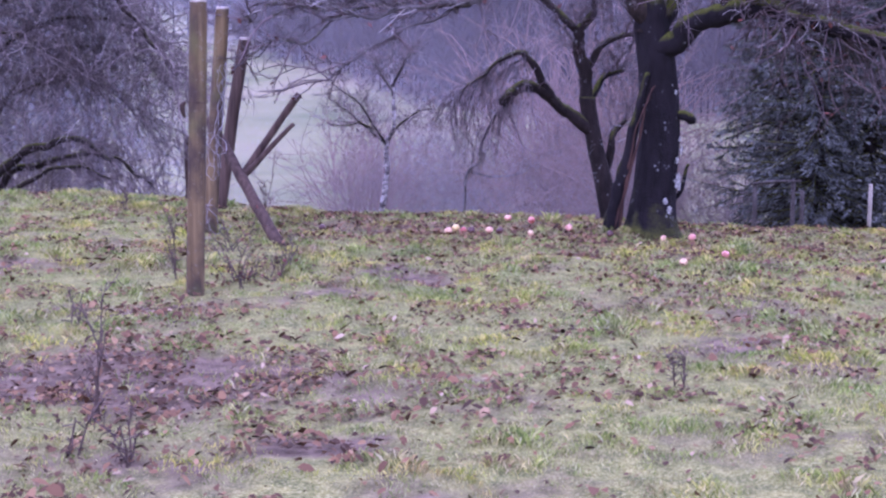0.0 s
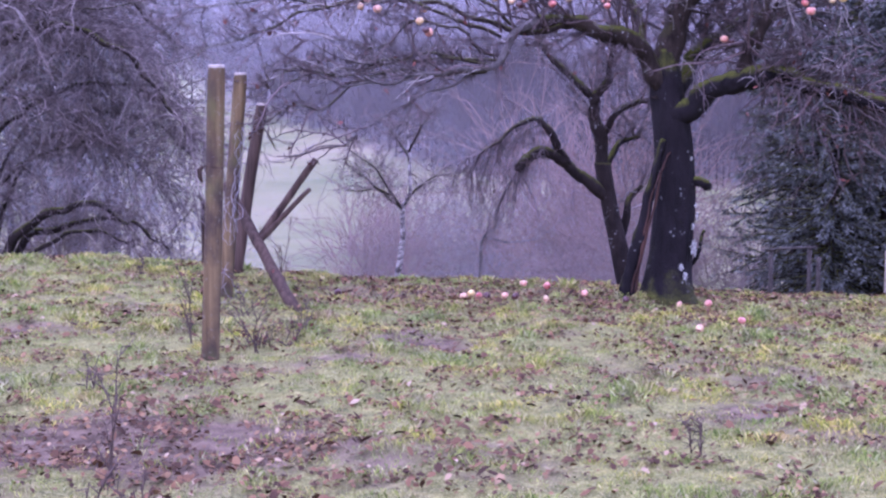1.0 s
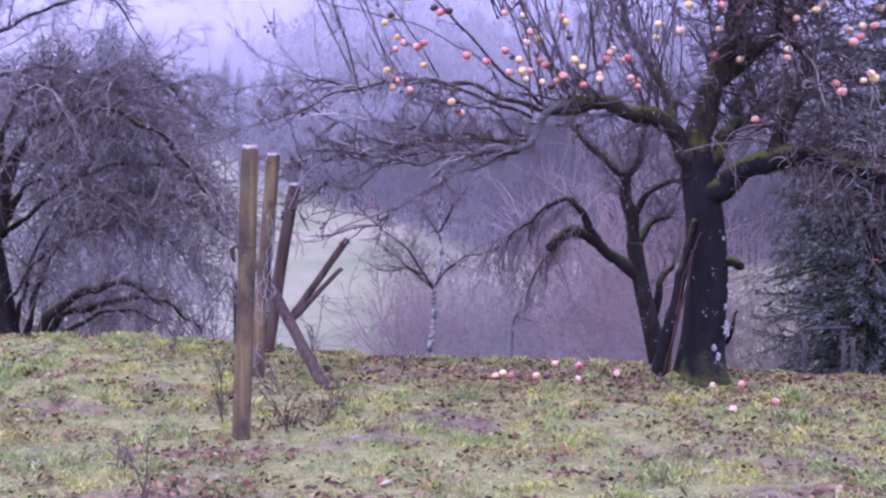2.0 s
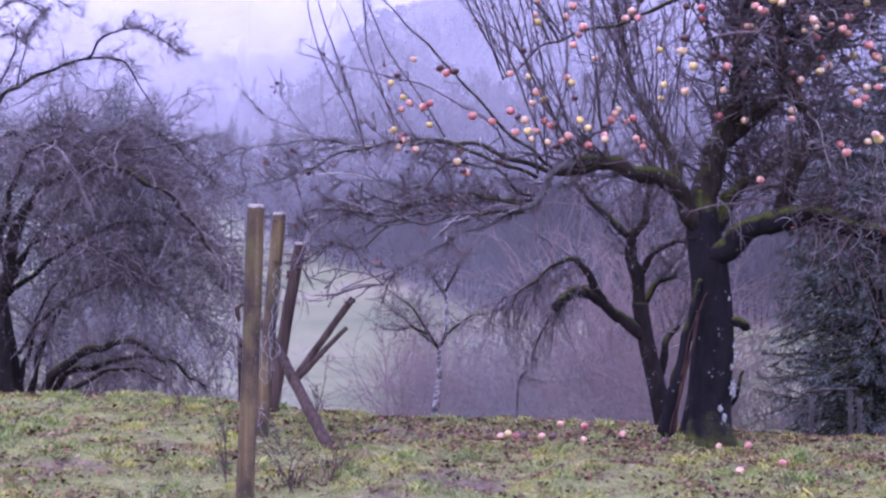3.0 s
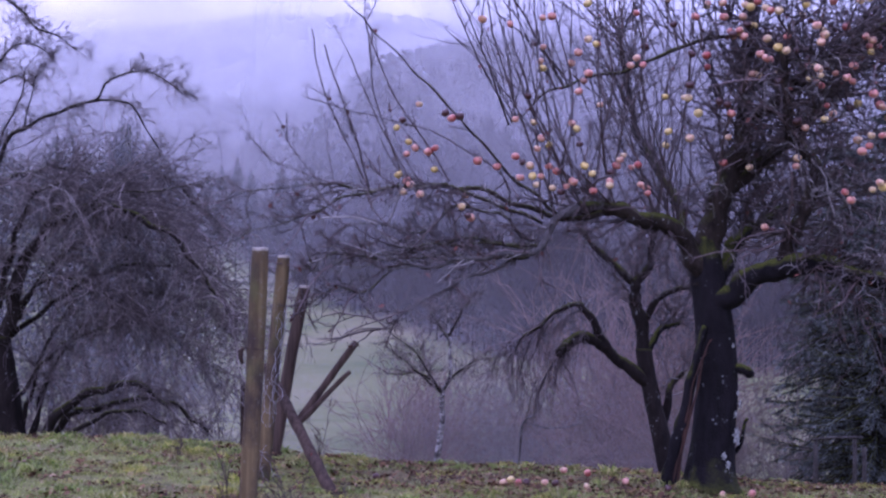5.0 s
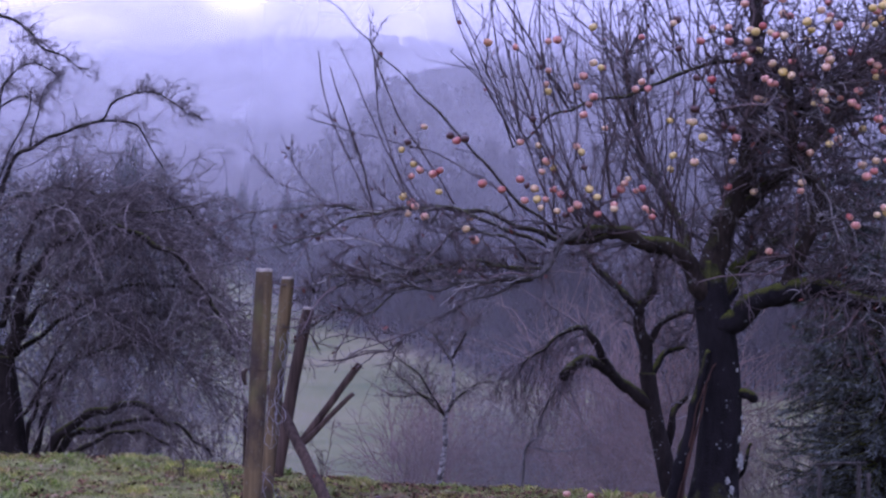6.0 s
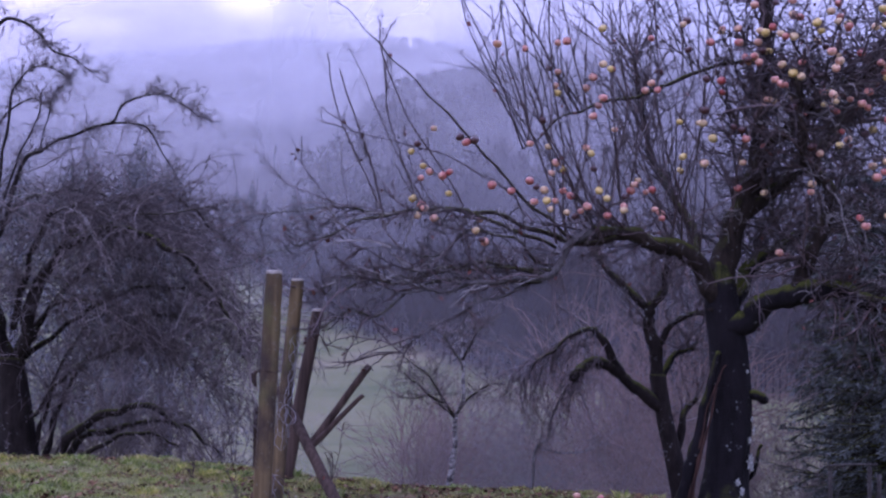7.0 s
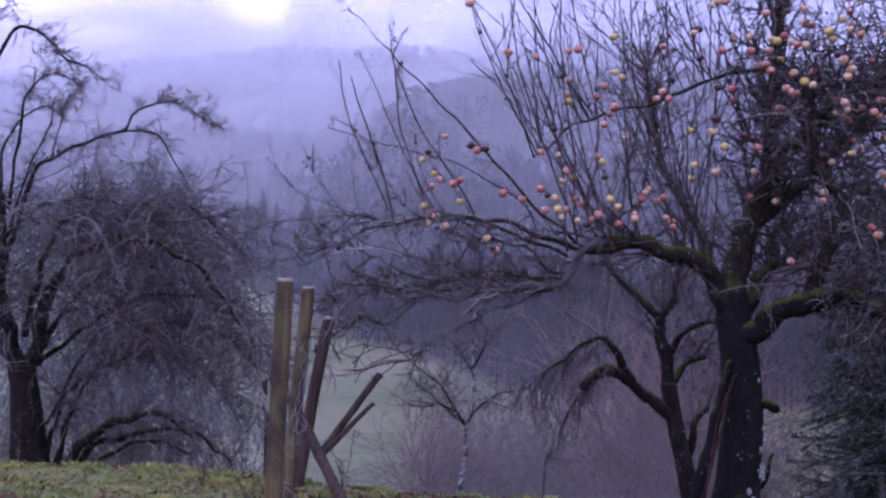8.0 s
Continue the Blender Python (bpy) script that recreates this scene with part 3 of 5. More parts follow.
def long_shoot(parent, pts, r, seed, tips):
    """One long bare shoot with buds and short side twigs."""
    rng = random.Random(seed)
    path = spline(pts, 7, 0.02, seed)
    b = Build()
    b.tube(path, taper(len(path), r * 1.15, r * 0.65), 5)
    tips += path[4:]
    clothe(b, path, 4, rng, (0.12, 0.35), r * 0.6, 0.15, (-0.2, 0, 0.7), 1, 0.15, tips, 0.12, 0.4, 0.5, 0.6)
    for p in path[2::2]:
        e = p + Vector((rng.gauss(0, 1), rng.gauss(0, 1), rng.gauss(0.4, 0.7))).normalized() * rng.uniform(0.015, 0.04)
        b.tube([p, e], [r * 0.5, r * 0.55], 3, False)
    part("shoot", b, M_TWIG, parent)


rng = random.Random(5)
tips, bt = [], Build()
UP = (0, 0, 1)
for n, (r, pts) in enumerate([
        (0.007, [(-2.02, -0.4, 2.28), (-2.14, -0.45, 2.49), (-2.48, -0.5, 2.98), (-2.65, -0.55, 3.41), (-2.7, -0.6, 3.69)]),
        (0.007, [(-2.29, -0.4, 2.25), (-2.39, -0.43, 2.36), (-2.62, -0.47, 3.01), (-2.66, -0.5, 3.42)]),
        (0.007, [(-2.22, -0.4, 2.2), (-2.31, -0.43, 2.26), (-2.6, -0.47, 2.78), (-2.81, -0.5, 3.26)]),
        (0.008, [(-2.65, -0.4, 2.2), (-2.74, -0.43, 2.58), (-2.86, -0.47, 2.91), (-2.99, -0.5, 3.31)]),
        (0.007, [(-2.59, -0.4, 2.15), (-2.66, -0.42, 2.24), (-2.77, -0.45, 2.5), (-2.99, -0.47, 2.95), (-3.09, -0.5, 3.43)]),
        (0.006, [(-1.55, -0.4, 2.2), (-1.66, -0.45, 2.36), (-2.14, -0.5, 2.64), (-2.64, -0.55, 2.77), (-3.15, -0.6, 2.91)]),
        (0.005, [(-2.91, -0.25, 2.26), (-3.36, -0.27, 2.41), (-3.48, -0.28, 2.5), (-3.68, -0.3, 2.71)]),
        (0.005, [(-2.99, -0.3, 2.24), (-3.17, -0.3, 2.42), (-3.29, -0.3, 2.6), (-3.3, -0.3, 2.82)]),
        (0.009, [(-1.2, -0.4, 2.04), (-1.28, -0.42, 2.26), (-1.41, -0.44, 2.55), (-1.55, -0.46, 2.96), (-1.7, -0.48, 3.41), (-1.78, -0.5, 3.94)]),
        (0.008, [(-1.31, -0.45, 2.0), (-1.36, -0.42, 2.66), (-1.44, -0.45, 3.03), (-1.55, -0.47, 3.38), (-1.6, -0.5, 3.9)]),
        (0.009, [(-1.22, -0.42, 2.0), (-1.26, -0.4, 2.2), (-1.27, -0.4, 2.69), (-1.36, -0.4, 3.25), (-1.4, -0.4, 3.97)]),
        (0.009, [(-1.07, -0.4, 2.08), (-1.16, -0.38, 2.31), (-1.11, -0.36, 2.67), (-1.1, -0.34, 3.13), (-1.22, -0.32, 3.51), (-1.32, -0.3, 4.04)]),
        (0.009, [(-0.94, -0.34, 2.08), (-0.87, -0.3, 2.57), (-0.77, -0.3, 3.06), (-0.82, -0.3, 3.39), (-0.86, -0.3, 4.04)]),
        (0.009, [(-0.81, -0.3, 2.06), (-0.69, -0.27, 2.75), (-0.57, -0.25, 3.04), (-0.54, -0.22, 3.46), (-0.57, -0.2, 4.11)])]):
    long_shoot(tree, pts, r, 500 + n, tips)
shoots(tree, p_left, 28, rng, (0.8, 2.0), 0.0075, UP, 0.22, 0.2, tips)
shoots(tree, p_leftb, 6, rng, (0.4, 1.0), 0.006, (-0.25, 0, 0.9), 0.25, 0.1, tips)
clothe(bt, p_leftb, 16, rng, (0.2, 0.6), 0.006, -0.3, (-0.4, 0, -0.2), 2, 0.2, tips, 0.16, 0.6)
clothe(bt, p_lich, 14, rng, (0.2, 0.6), 0.0072, -0.1, (-0.5, 0, 0.1), 2, 0.2, tips, 0.2, 0.7)
for q in low:
    clothe(bt, q, 17, rng, (0.15, 0.6), 0.0072, 0.05, (-0.4, 0, 0.15), 2, 0.1, tips, 0.2, 0.7)
clothe(bt, p_left, 22, rng, (0.2, 0.6), 0.0065, -0.4, (-0.2, 0, -0.3), 2, 0.3, tips, 0.2, 0.8)
clothe(bt, p_lead, 56, rng, (0.4, 1.1), 0.0112, 0.1, (0, -0.1, 0.5), 3, 0.25, tips, 0.16, 0.7)
shoots(tree, p_lean, 22, rng, (0.6, 1.3), 0.007, (0.05, 0, 1), 0.3, 0.3, tips)
shoots(tree, p_lead, 12, rng, (0.5, 1.1), 0.007, UP, 0.4, 0.5, tips)
shoots(tree, p_arch, 44, rng, (0.6, 1.6), 0.007, UP, 0.25, 0.1, tips)
clothe(bt, p_whip, 5, rng, (0.1, 0.3), 0.005, 0.1, (-0.2, 0, 0.4), 2, 0.1, tips, 0.12, 0.5)
clothe(bt, p_rl, 60, rng, (0.4, 1.0), 0.0100, -0.1, (0.1, 0, 0.2), 3, 0.1, tips, 0.18, 0.8)
clothe(bt, p_lean, 92, rng, (0.4, 1.1), 0.0100, 0.0, (0.1, 0, 0.3), 3, 0.1, tips, 0.18, 0.8)
clothe(bt, p_moss, 42, rng, (0.4, 1.0), 0.0100, 0.0, (0.2, 0, 0.4), 3, 0.2, tips, 0.18, 0.8)
clothe(bt, p_left, 7, rng, (0.4, 0.8), 0.0100, -0.1, (-0.7, -0.1, 0.0), 2, 0.4, tips, 0.14, 0.5)
clothe(bt, p_far, 110, rng, (0.4, 1.1), 0.0100, 0.0, (0.1, 0, 0.2), 3, 0.1, tips, 0.2, 0.9)
clothe(bt, p_back, 50, rng, (0.5, 1.2), 0.008, 0.1, UP, 2, 0.2, tips, 0.14, 0.5)
clothe(bt, p_right, 29, rng, (0.3, 0.8), 0.0088, 0.0, (0.2, 0, 0.7), 2, 0.4, tips, 0.2, 0.6)
clothe(bt, p_right, 81, rng, (0.3, 0.9), 0.0075, -0.5, (0.2, 0, -0.3), 2, 0.5, tips, 0.2, 0.6)
tagged(part("twig_mass", bt, M_TWIG, tree, "dense tangle of thin bare twigs"), kind="stuff")
bw = Build()
clothe(bw, p_right, 9, rng, (0.4, 0.8), 0.009, -0.6, (0.0, -0.5, 0.5), 2, 0.45, None, 0.28, 0.5)
clothe(bw, p_lich, 9, rng, (0.3, 0.7), 0.008, -0.1, (-0.8, -0.2, 0.0), 1, 0.1, None, 0.14, 0.4)
for q in low[:4]:
    clothe(bw, q, 5, rng, (0.2, 0.5), 0.008, 0.0, (-0.6, -0.2, 0.0), 1, 0.1, None, 0.16, 0.5)
clothe(bw, p_lean, 14, rng, (0.4, 0.9), 0.007, -0.2, (0.2, -0.4, 0.2), 2, 0.1, None, 0.22, 0.6)
clothe(bw, p_lead, 14, rng, (0.4, 0.9), 0.007, -0.2, (0.2, -0.4, 0.2), 2, 0.2, None, 0.22, 0.6)
clothe(bw, p_moss, 10, rng, (0.4, 0.9), 0.007, -0.2, (0.2, -0.4, 0.2), 2, 0.2, None, 0.22, 0.6)
clothe(bw, p_rl, 10, rng, (0.5, 0.9), 0.01, -0.4, (0.3, -0.4, 0.0), 2, 0.2, None, 0.25, 0.5)
tagged(part("lichened_twig_mass", bw, M_SILVER, tree, "dead twigs pale grey with lichen"), kind="stuff")
# a few shrivelled leaves that still cling to the twigs
bl = Build()
for _ in range(800):
    p = rng.choice(tips)
    a, c = Vector((rng.gauss(0, 1), rng.gauss(0, 1), rng.gauss(-0.8, 0.5))).normalized(), Vector((rng.gauss(0, 1), rng.gauss(0, 1), rng.gauss(0, 1)))
    c = (c - a * c.dot(a)).normalized()
    l, w = rng.uniform(0.025, 0.06), rng.uniform(0.008, 0.02)
    b0, b1 = p + a * l * 0.5 + c * w, p + a * l * 0.5 - c * w
    bl.face(p, b0, p + a * l, b1)
tagged(part("dead_foliage", bl, M_DEAD, tree, "shrivelled brown leaves"), kind="stuff")


# ---- apples ----
def apple_mesh():
    b = Build()
    rings, seg = 9, 12
    for i in range(1, rings):
        t = math.pi * i / rings
        r = math.sin(t) * (1 + 0.10 * math.cos(t))
        z = math.cos(t) * 0.88 - 0.16 * math.exp(-(t / 0.42) ** 2) + 0.13 * math.exp(-((math.pi - t) / 0.4) ** 2)
        for j in range(seg):
            a = 2 * math.pi * j / seg
            k = 1 + 0.02 * math.cos(5 * a) * (1 - math.cos(t))
            b.v.append(Vector((r * k * math.cos(a), r * k * math.sin(a), z)))
    for i in range(rings - 2):
        for j in range(seg):
            a, c = i * seg + j, i * seg + (j + 1) % seg
            b.f.append((a, a + seg, c + seg, c))
    n = len(b.v)
    b.v += [Vector((0, 0, 0.66)), Vector((0, 0, -0.70))]
    for j in range(seg):
        b.f.append((n, j, (j + 1) % seg))
        b.f.append((n + 1, (rings - 2) * seg + (j + 1) % seg, (rings - 2) * seg + j))
    k = len(b.f)
    b.tube([Vector((0, 0, 0.66)), Vector((0.05, 0.02, 1.0)), Vector((0.12, 0.02, 1.35))], [0.05, 0.04, 0.05], 4)
    me = b.mesh("apple", [M_APPLE, M_STEM])
    for f in me.polygons[k:]:
        f.material_index = 1
    me.transform(Matrix.Scale(0.0345, 4))
    return me


APPLE = apple_mesh()


def apple(p, size, rng, label, group, lying=False):
    ob = new("apple", APPLE)
    ob.location = p
    ob.rotation_euler = (rng.uniform(-2, 2) if lying else rng.gauss(0, 0.35), rng.gauss(0, 0.35), rng.uniform(0, 6.28))
    ob.scale = (size, size, size)
    return tagged(ob, label, "apple", group)


# where apples hang: along and above the tree's left limb, over its fork, and in the crown to the right
HANG_LOW = [(-1.81, 3.46), (-1.59, 3.54), (-1.4, 3.4), (-1.32, 3.27), (-1.28, 3.57), (-1.09, 3.29), (-0.96, 3.7), (-0.96, 3.42), (-2.17, 3.02), (-2.01, 2.79), (-1.92, 2.79), (-2.37, 2.79), (-2.43, 2.74),
            (-2.37, 2.63), (-2.29, 2.62), (-2.27, 2.57), (-2.15, 2.56), (-2.19, 2.43), (-1.84, 2.43), (-2.35, 2.34), (-2.32, 2.28), (-2.21, 2.22), (-1.89, 2.24), (-1.82, 2.24), (-1.91, 2.11), (-1.84, 2.05),
            (-1.42, 3.01), (-1.42, 2.97), (-1.59, 2.75), (-1.54, 2.75), (-1.4, 2.79), (-1.52, 2.56), (-1.36, 2.55), (-1.26, 2.61), (-1.47, 2.48), (-1.25, 2.45), (-1.63, 2.44), (-1.05, 2.78), (-1.06, 2.7),
            (-1.03, 2.63), (-1.03, 2.46), (-1.34, 2.37), (-1.47, 2.35), (-1.23, 2.29), (-1.14, 2.28), (-0.93, 2.26), (-1.06, 2.98), (-1.02, 3.06), (-2.01, 3.82)]
HANG_MID = [(-0.95, 3.72), (-0.61, 3.65), (-0.32, 3.82), (-0.33, 3.59), (-0.0, 3.82), (0.06, 3.71), (-0.95, 3.45), (-0.67, 3.31), (-0.55, 3.25), (-0.51, 3.42), (-0.29, 3.24), (-0.09, 3.31), (-0.06, 3.24),
            (-1.07, 3.31), (-0.87, 2.94), (-0.41, 2.97), (-0.3, 3.0), (-0.22, 3.0), (-0.24, 2.93), (0.02, 2.92), (-0.11, 2.83), (-0.4, 2.76), (-0.35, 2.66), (-0.29, 2.72), (-0.17, 2.72), (-0.19, 2.66),
            (-1.05, 2.79), (-1.05, 2.71), (-0.7, 2.55), (-0.61, 2.51), (-0.75, 2.43), (-0.82, 2.34), (-0.92, 2.27), (-0.56, 2.34), (-0.5, 2.31), (-0.53, 2.27)]
HANG_CROWN = [(0.4, 3.87), (0.56, 3.87), (0.74, 3.88), (0.44, 3.8), (0.27, 3.61), (0.35, 3.6), (0.16, 3.5), (0.11, 3.44), (0.14, 3.38), (0.34, 3.38), (0.41, 3.32), (0.52, 3.44), (0.64, 3.53),
            (0.65, 3.64), (0.81, 3.52), (0.96, 3.53), (0.98, 3.71), (0.84, 3.73), (1.09, 3.73), (0.64, 3.44), (0.71, 3.44), (0.56, 3.31), (0.48, 3.31), (0.26, 3.23), (0.21, 3.25), (0.42, 3.2),
            (0.74, 3.15), (0.99, 3.08), (0.82, 2.93), (0.84, 2.87), (1.11, 2.95), (0.6, 2.73), (1.0, 2.64), (1.06, 2.59), (1.14, 2.68), (0.83, 2.22), (1.06, 2.28), (0.39, 2.02), (0.58, 2.51),
            (0.09, 2.71)]
tips_a = np.array([tuple(p) for p in tips])
taken = []
ra = random.Random(77)


def hang(x, z, reach):
    """The twig nearest to that place, and an apple on it."""
    d = np.hypot(tips_a[:, 0] - x, tips_a[:, 2] - z) + 0.12 * (tips_a[:, 1] + 0.5).clip(0, None)
    i = int(np.argmin(d))
    if d[i] > reach:
        return
    p = Vector(tips_a[i]) + Vector((0, 0, -0.045))
    if any((p - q).length < 0.05 for q in taken):
        return
    taken.append(p)
    apple(TREE + p, ra.uniform(0.76, 1.06), ra, "ripe red and yellow apple hanging from a bare twig", "apples on the tree")
    for _ in range(ra.choice([0, 0, 0, 1, 1, 2])):
        q = p + Vector((ra.uniform(-0.07, 0.07), ra.uniform(-0.06, 0.02), ra.uniform(-0.07, 0.05)))
        if all((q - r).length > 0.055 for r in taken):
            taken.append(q)
            apple(TREE + q, ra.uniform(0.75, 1.05), ra, "ripe red and yellow apple in a cluster on a bare twig", "apples on the tree")


for x, z in HANG_LOW + HANG_MID + HANG_CROWN:
    hang(x, z, 0.4)
for _ in range(30):
    x, z = ra.uniform(-0.3, 1.7), ra.choice([ra.gauss(3.55, 0.3), ra.uniform(2.3, 4.2)])
    for _ in range(ra.randint(1, 3)):
        hang(x + ra.gauss(0, 0.07), z + ra.gauss(0, 0.07), 0.2)

FALLEN = [(-0.93, 11.4), (0.17, 11.5), (0.11, 11.6), (0.23, 11.42), (0.37, 11.4), (0.45, 11.4), (0.55, 12.2), (0.74, 12.1), (0.69, 11.4), (1.72, 11.35), (1.96, 11.45), (2.06, 10.6),
          (1.64, 9.9), (1.30, 11.3), (2.2, 11.0), (0.05, 11.45), (1.02, 11.75)]
for x, y in FALLEN:
    apple((x, y, ground_z(x, y) + 0.032), ra.uniform(0.8, 1.0), ra, "fallen apple lying in the leaf litter", "fallen apples", True)


# ---- the second old tree behind it ----
T2 = Vector((1.60, 13.6, -0.2))
t2 = thing("fruit_tree", T2, "leafless old fruit tree with a hooked, drooping side limb", "tree")
part("trunk", trunk_mesh([(0.02, 0, -0.5), (-0.03, 0, 0.0), (-0.2, 0, 0.72), (-0.27, 0, 1.12)], [0.12, 0.095, 0.08, 0.075], 0.18, 9.0, 18), M_FAR, t2)
q_up = limb(t2, [(-0.25, 0, 0.98), (-0.3, 0, 1.34), (-0.36, 0, 1.56), (-0.38, 0, 1.75)], 0.072, 0.045, 31, 9, M_FAR)
q_l = limb(t2, [(-0.38, 0, 1.73), (-0.55, 0.1, 1.88), (-0.72, 0.15, 2.03), (-0.89, 0.2, 2.26)], 0.042, 0.02, 32, 7, M_FAR)
q_r = limb(t2, [(-0.37, 0, 1.71), (-0.23, 0.05, 1.9), (-0.2, 0.1, 2.14), (-0.17, 0.1, 2.38)], 0.042, 0.02, 33, 7, M_FAR)
q_hook = limb(t2, [(-0.22, 0, 0.8), (-0.5, -0.08, 1.01), (-0.64, -0.1, 1.14), (-0.81, -0.14, 1.21), (-0.96, -0.17, 1.16), (-1.04, -0.2, 1.06)], 0.056, 0.05, 34, 9, M_FAR, "hooked limb ending in a broken stub")
q_stub = limb(t2, [(-0.6, -0.1, 1.1), (-0.71, -0.12, 1.35), (-0.87, -0.15, 1.53)], 0.042, 0.026, 35, 8, M_FAR)
q_weep = limb(t2, [(-0.86, -0.15, 1.52), (-1.15, -0.2, 1.41), (-1.35, -0.25, 1.23), (-1.45, -0.3, 1.09)], 0.02, 0.006, 36, 6, M_FAR)
q_b = limb(t2, [(-0.29, 0, 1.38), (-0.11, 0.05, 1.6), (0.06, 0.1, 1.68), (0.23, 0.1, 1.66)], 0.032, 0.018, 37, 7, M_FAR)
q_c = limb(t2, [(-0.25, 0, 1.08), (-0.12, 0.05, 1.27), (-0.02, 0.08, 1.33), (0.07, 0.1, 1.37)], 0.036, 0.018, 38, 7, M_BARK)
q_d = limb(t2, [(-0.1, 0.05, 0.3), (0.0, 0.15, 0.7), (0.12, 0.2, 0.9)], 0.05, 0.02, 39, 7, M_FAR)
b = Build()
rng = random.Random(8)
clothe(b, q_weep, 30, rng, (0.35, 0.9), 0.005, -1.6, (-0.35, 0, -0.2), 2, 0.0, None, 0.2, 0.5, 0.4)
clothe(b, q_stub, 12, rng, (0.3, 0.7), 0.005, -1.4, (-0.7, 0, 0.0), 2, 0.3, None, 0.14, 0.4)
clothe(b, q_hook, 24, rng, (0.25, 0.7), 0.005, -1.8, (-0.2, 0, -0.4), 1, 0.55, None, 0.14, 0.4)
clothe(b, q_hook, 16, rng, (0.08, 0.3), 0.004, -0.5, (-0.3, 0, 0.3), 2, 0.5, None, 0.2, 0.6)
for q in (q_l, q_r, q_b, q_up, q_d, q_c):
    clothe(b, q, 22, rng, (0.3, 0.8), 0.006, 0.1, (0, 0, 0.6), 2, 0.3, None, 0.16, 0.6)
tagged(part("twig_mass", b, M_TWIG, t2, "thin hanging twigs"), kind="stuff")

# ---- the small pale birch ----
BI = Vector((-0.8, 22.0, -1.12))
birch = thing("birch_tree", BI, "slender pale birch with spreading bare branches", "tree")
limb(birch, [(-0.14, 0, -1.2), (-0.12, 0, -0.28), (-0.03, 0, 0.48), (-0.02, 0, 0.94), (0.08, 0, 1.17), (0.07, 0, 1.68), (0.04, 0, 2.15), (0.07, 0, 2.66)], 0.052, 0.010, 41, 9, M_BIRCH, "white and black birch bark", "trunk", 7, 0.02)
b = Build()
rng = random.Random(9)
for i, pts in enumerate([[(-0.02, 0, 0.92), (-0.42, 0.1, 1.22), (-0.86, 0.1, 1.21)], [(-0.03, 0, 0.95), (-0.21, -0.05, 1.17), (-0.42, -0.1, 1.52), (-0.83, -0.1, 1.85)], [(0.07, 0, 1.13), (0.33, 0.1, 1.34), (0.62, 0.1, 1.45)],
                         [(0.07, 0, 1.65), (-0.08, 0.1, 1.97), (-0.23, 0.2, 2.16)], [(0.06, 0, 1.8), (0.25, -0.1, 2.16), (0.41, -0.1, 2.41)], [(-0.2, -0.05, 1.16), (-0.5, 0.0, 1.36), (-0.75, 0.05, 1.5)]]):
    q = limb(birch, pts, 0.022, 0.008, 42 + i, 7, M_FAR)
    clothe(b, q, 26, rng, (0.2, 0.6), 0.006, 0.0, (0, 0, 0.3), 2, 0.1, None, 0.18, 0.7)
tagged(part("twig_mass", b, M_WEEP, birch), kind="stuff")

# ---- a young pale sapling beyond the crest ----
SA = Vector((0.36, 24.0, g(0.36, 24.0)))
sapling = thing("sapling", SA, "slender pale leafless sapling with a crooked stem on the slope", "tree")
stem = limb(sapling, [(0.0, 0, -0.1), (0.0, 0, -1.3 - SA.z), (0.06, 0, -0.8 - SA.z), (0.27, 0, -0.62 - SA.z), (0.45, 0, -0.3 - SA.z)], 0.03, 0.008, 47, 7, M_PALE, "", "stem", 7, 0.02)
side = limb(sapling, [(0.07, 0, -0.78 - SA.z), (0.63, 0, -0.88 - SA.z), (0.93, 0, -0.78 - SA.z), (1.14, 0, -0.69 - SA.z)], 0.016, 0.006, 48, 6, M_PALE)
b = Build()
rng = random.Random(12)
for q in (stem, side):
    clothe(b, q, 12, rng, (0.2, 0.6), 0.005, 0.0, (0, 0, 0.5), 2, 0.3, None, 0.16, 0.6)
tagged(part("twig_mass", b, M_SHRUB, sapling), kind="stuff")

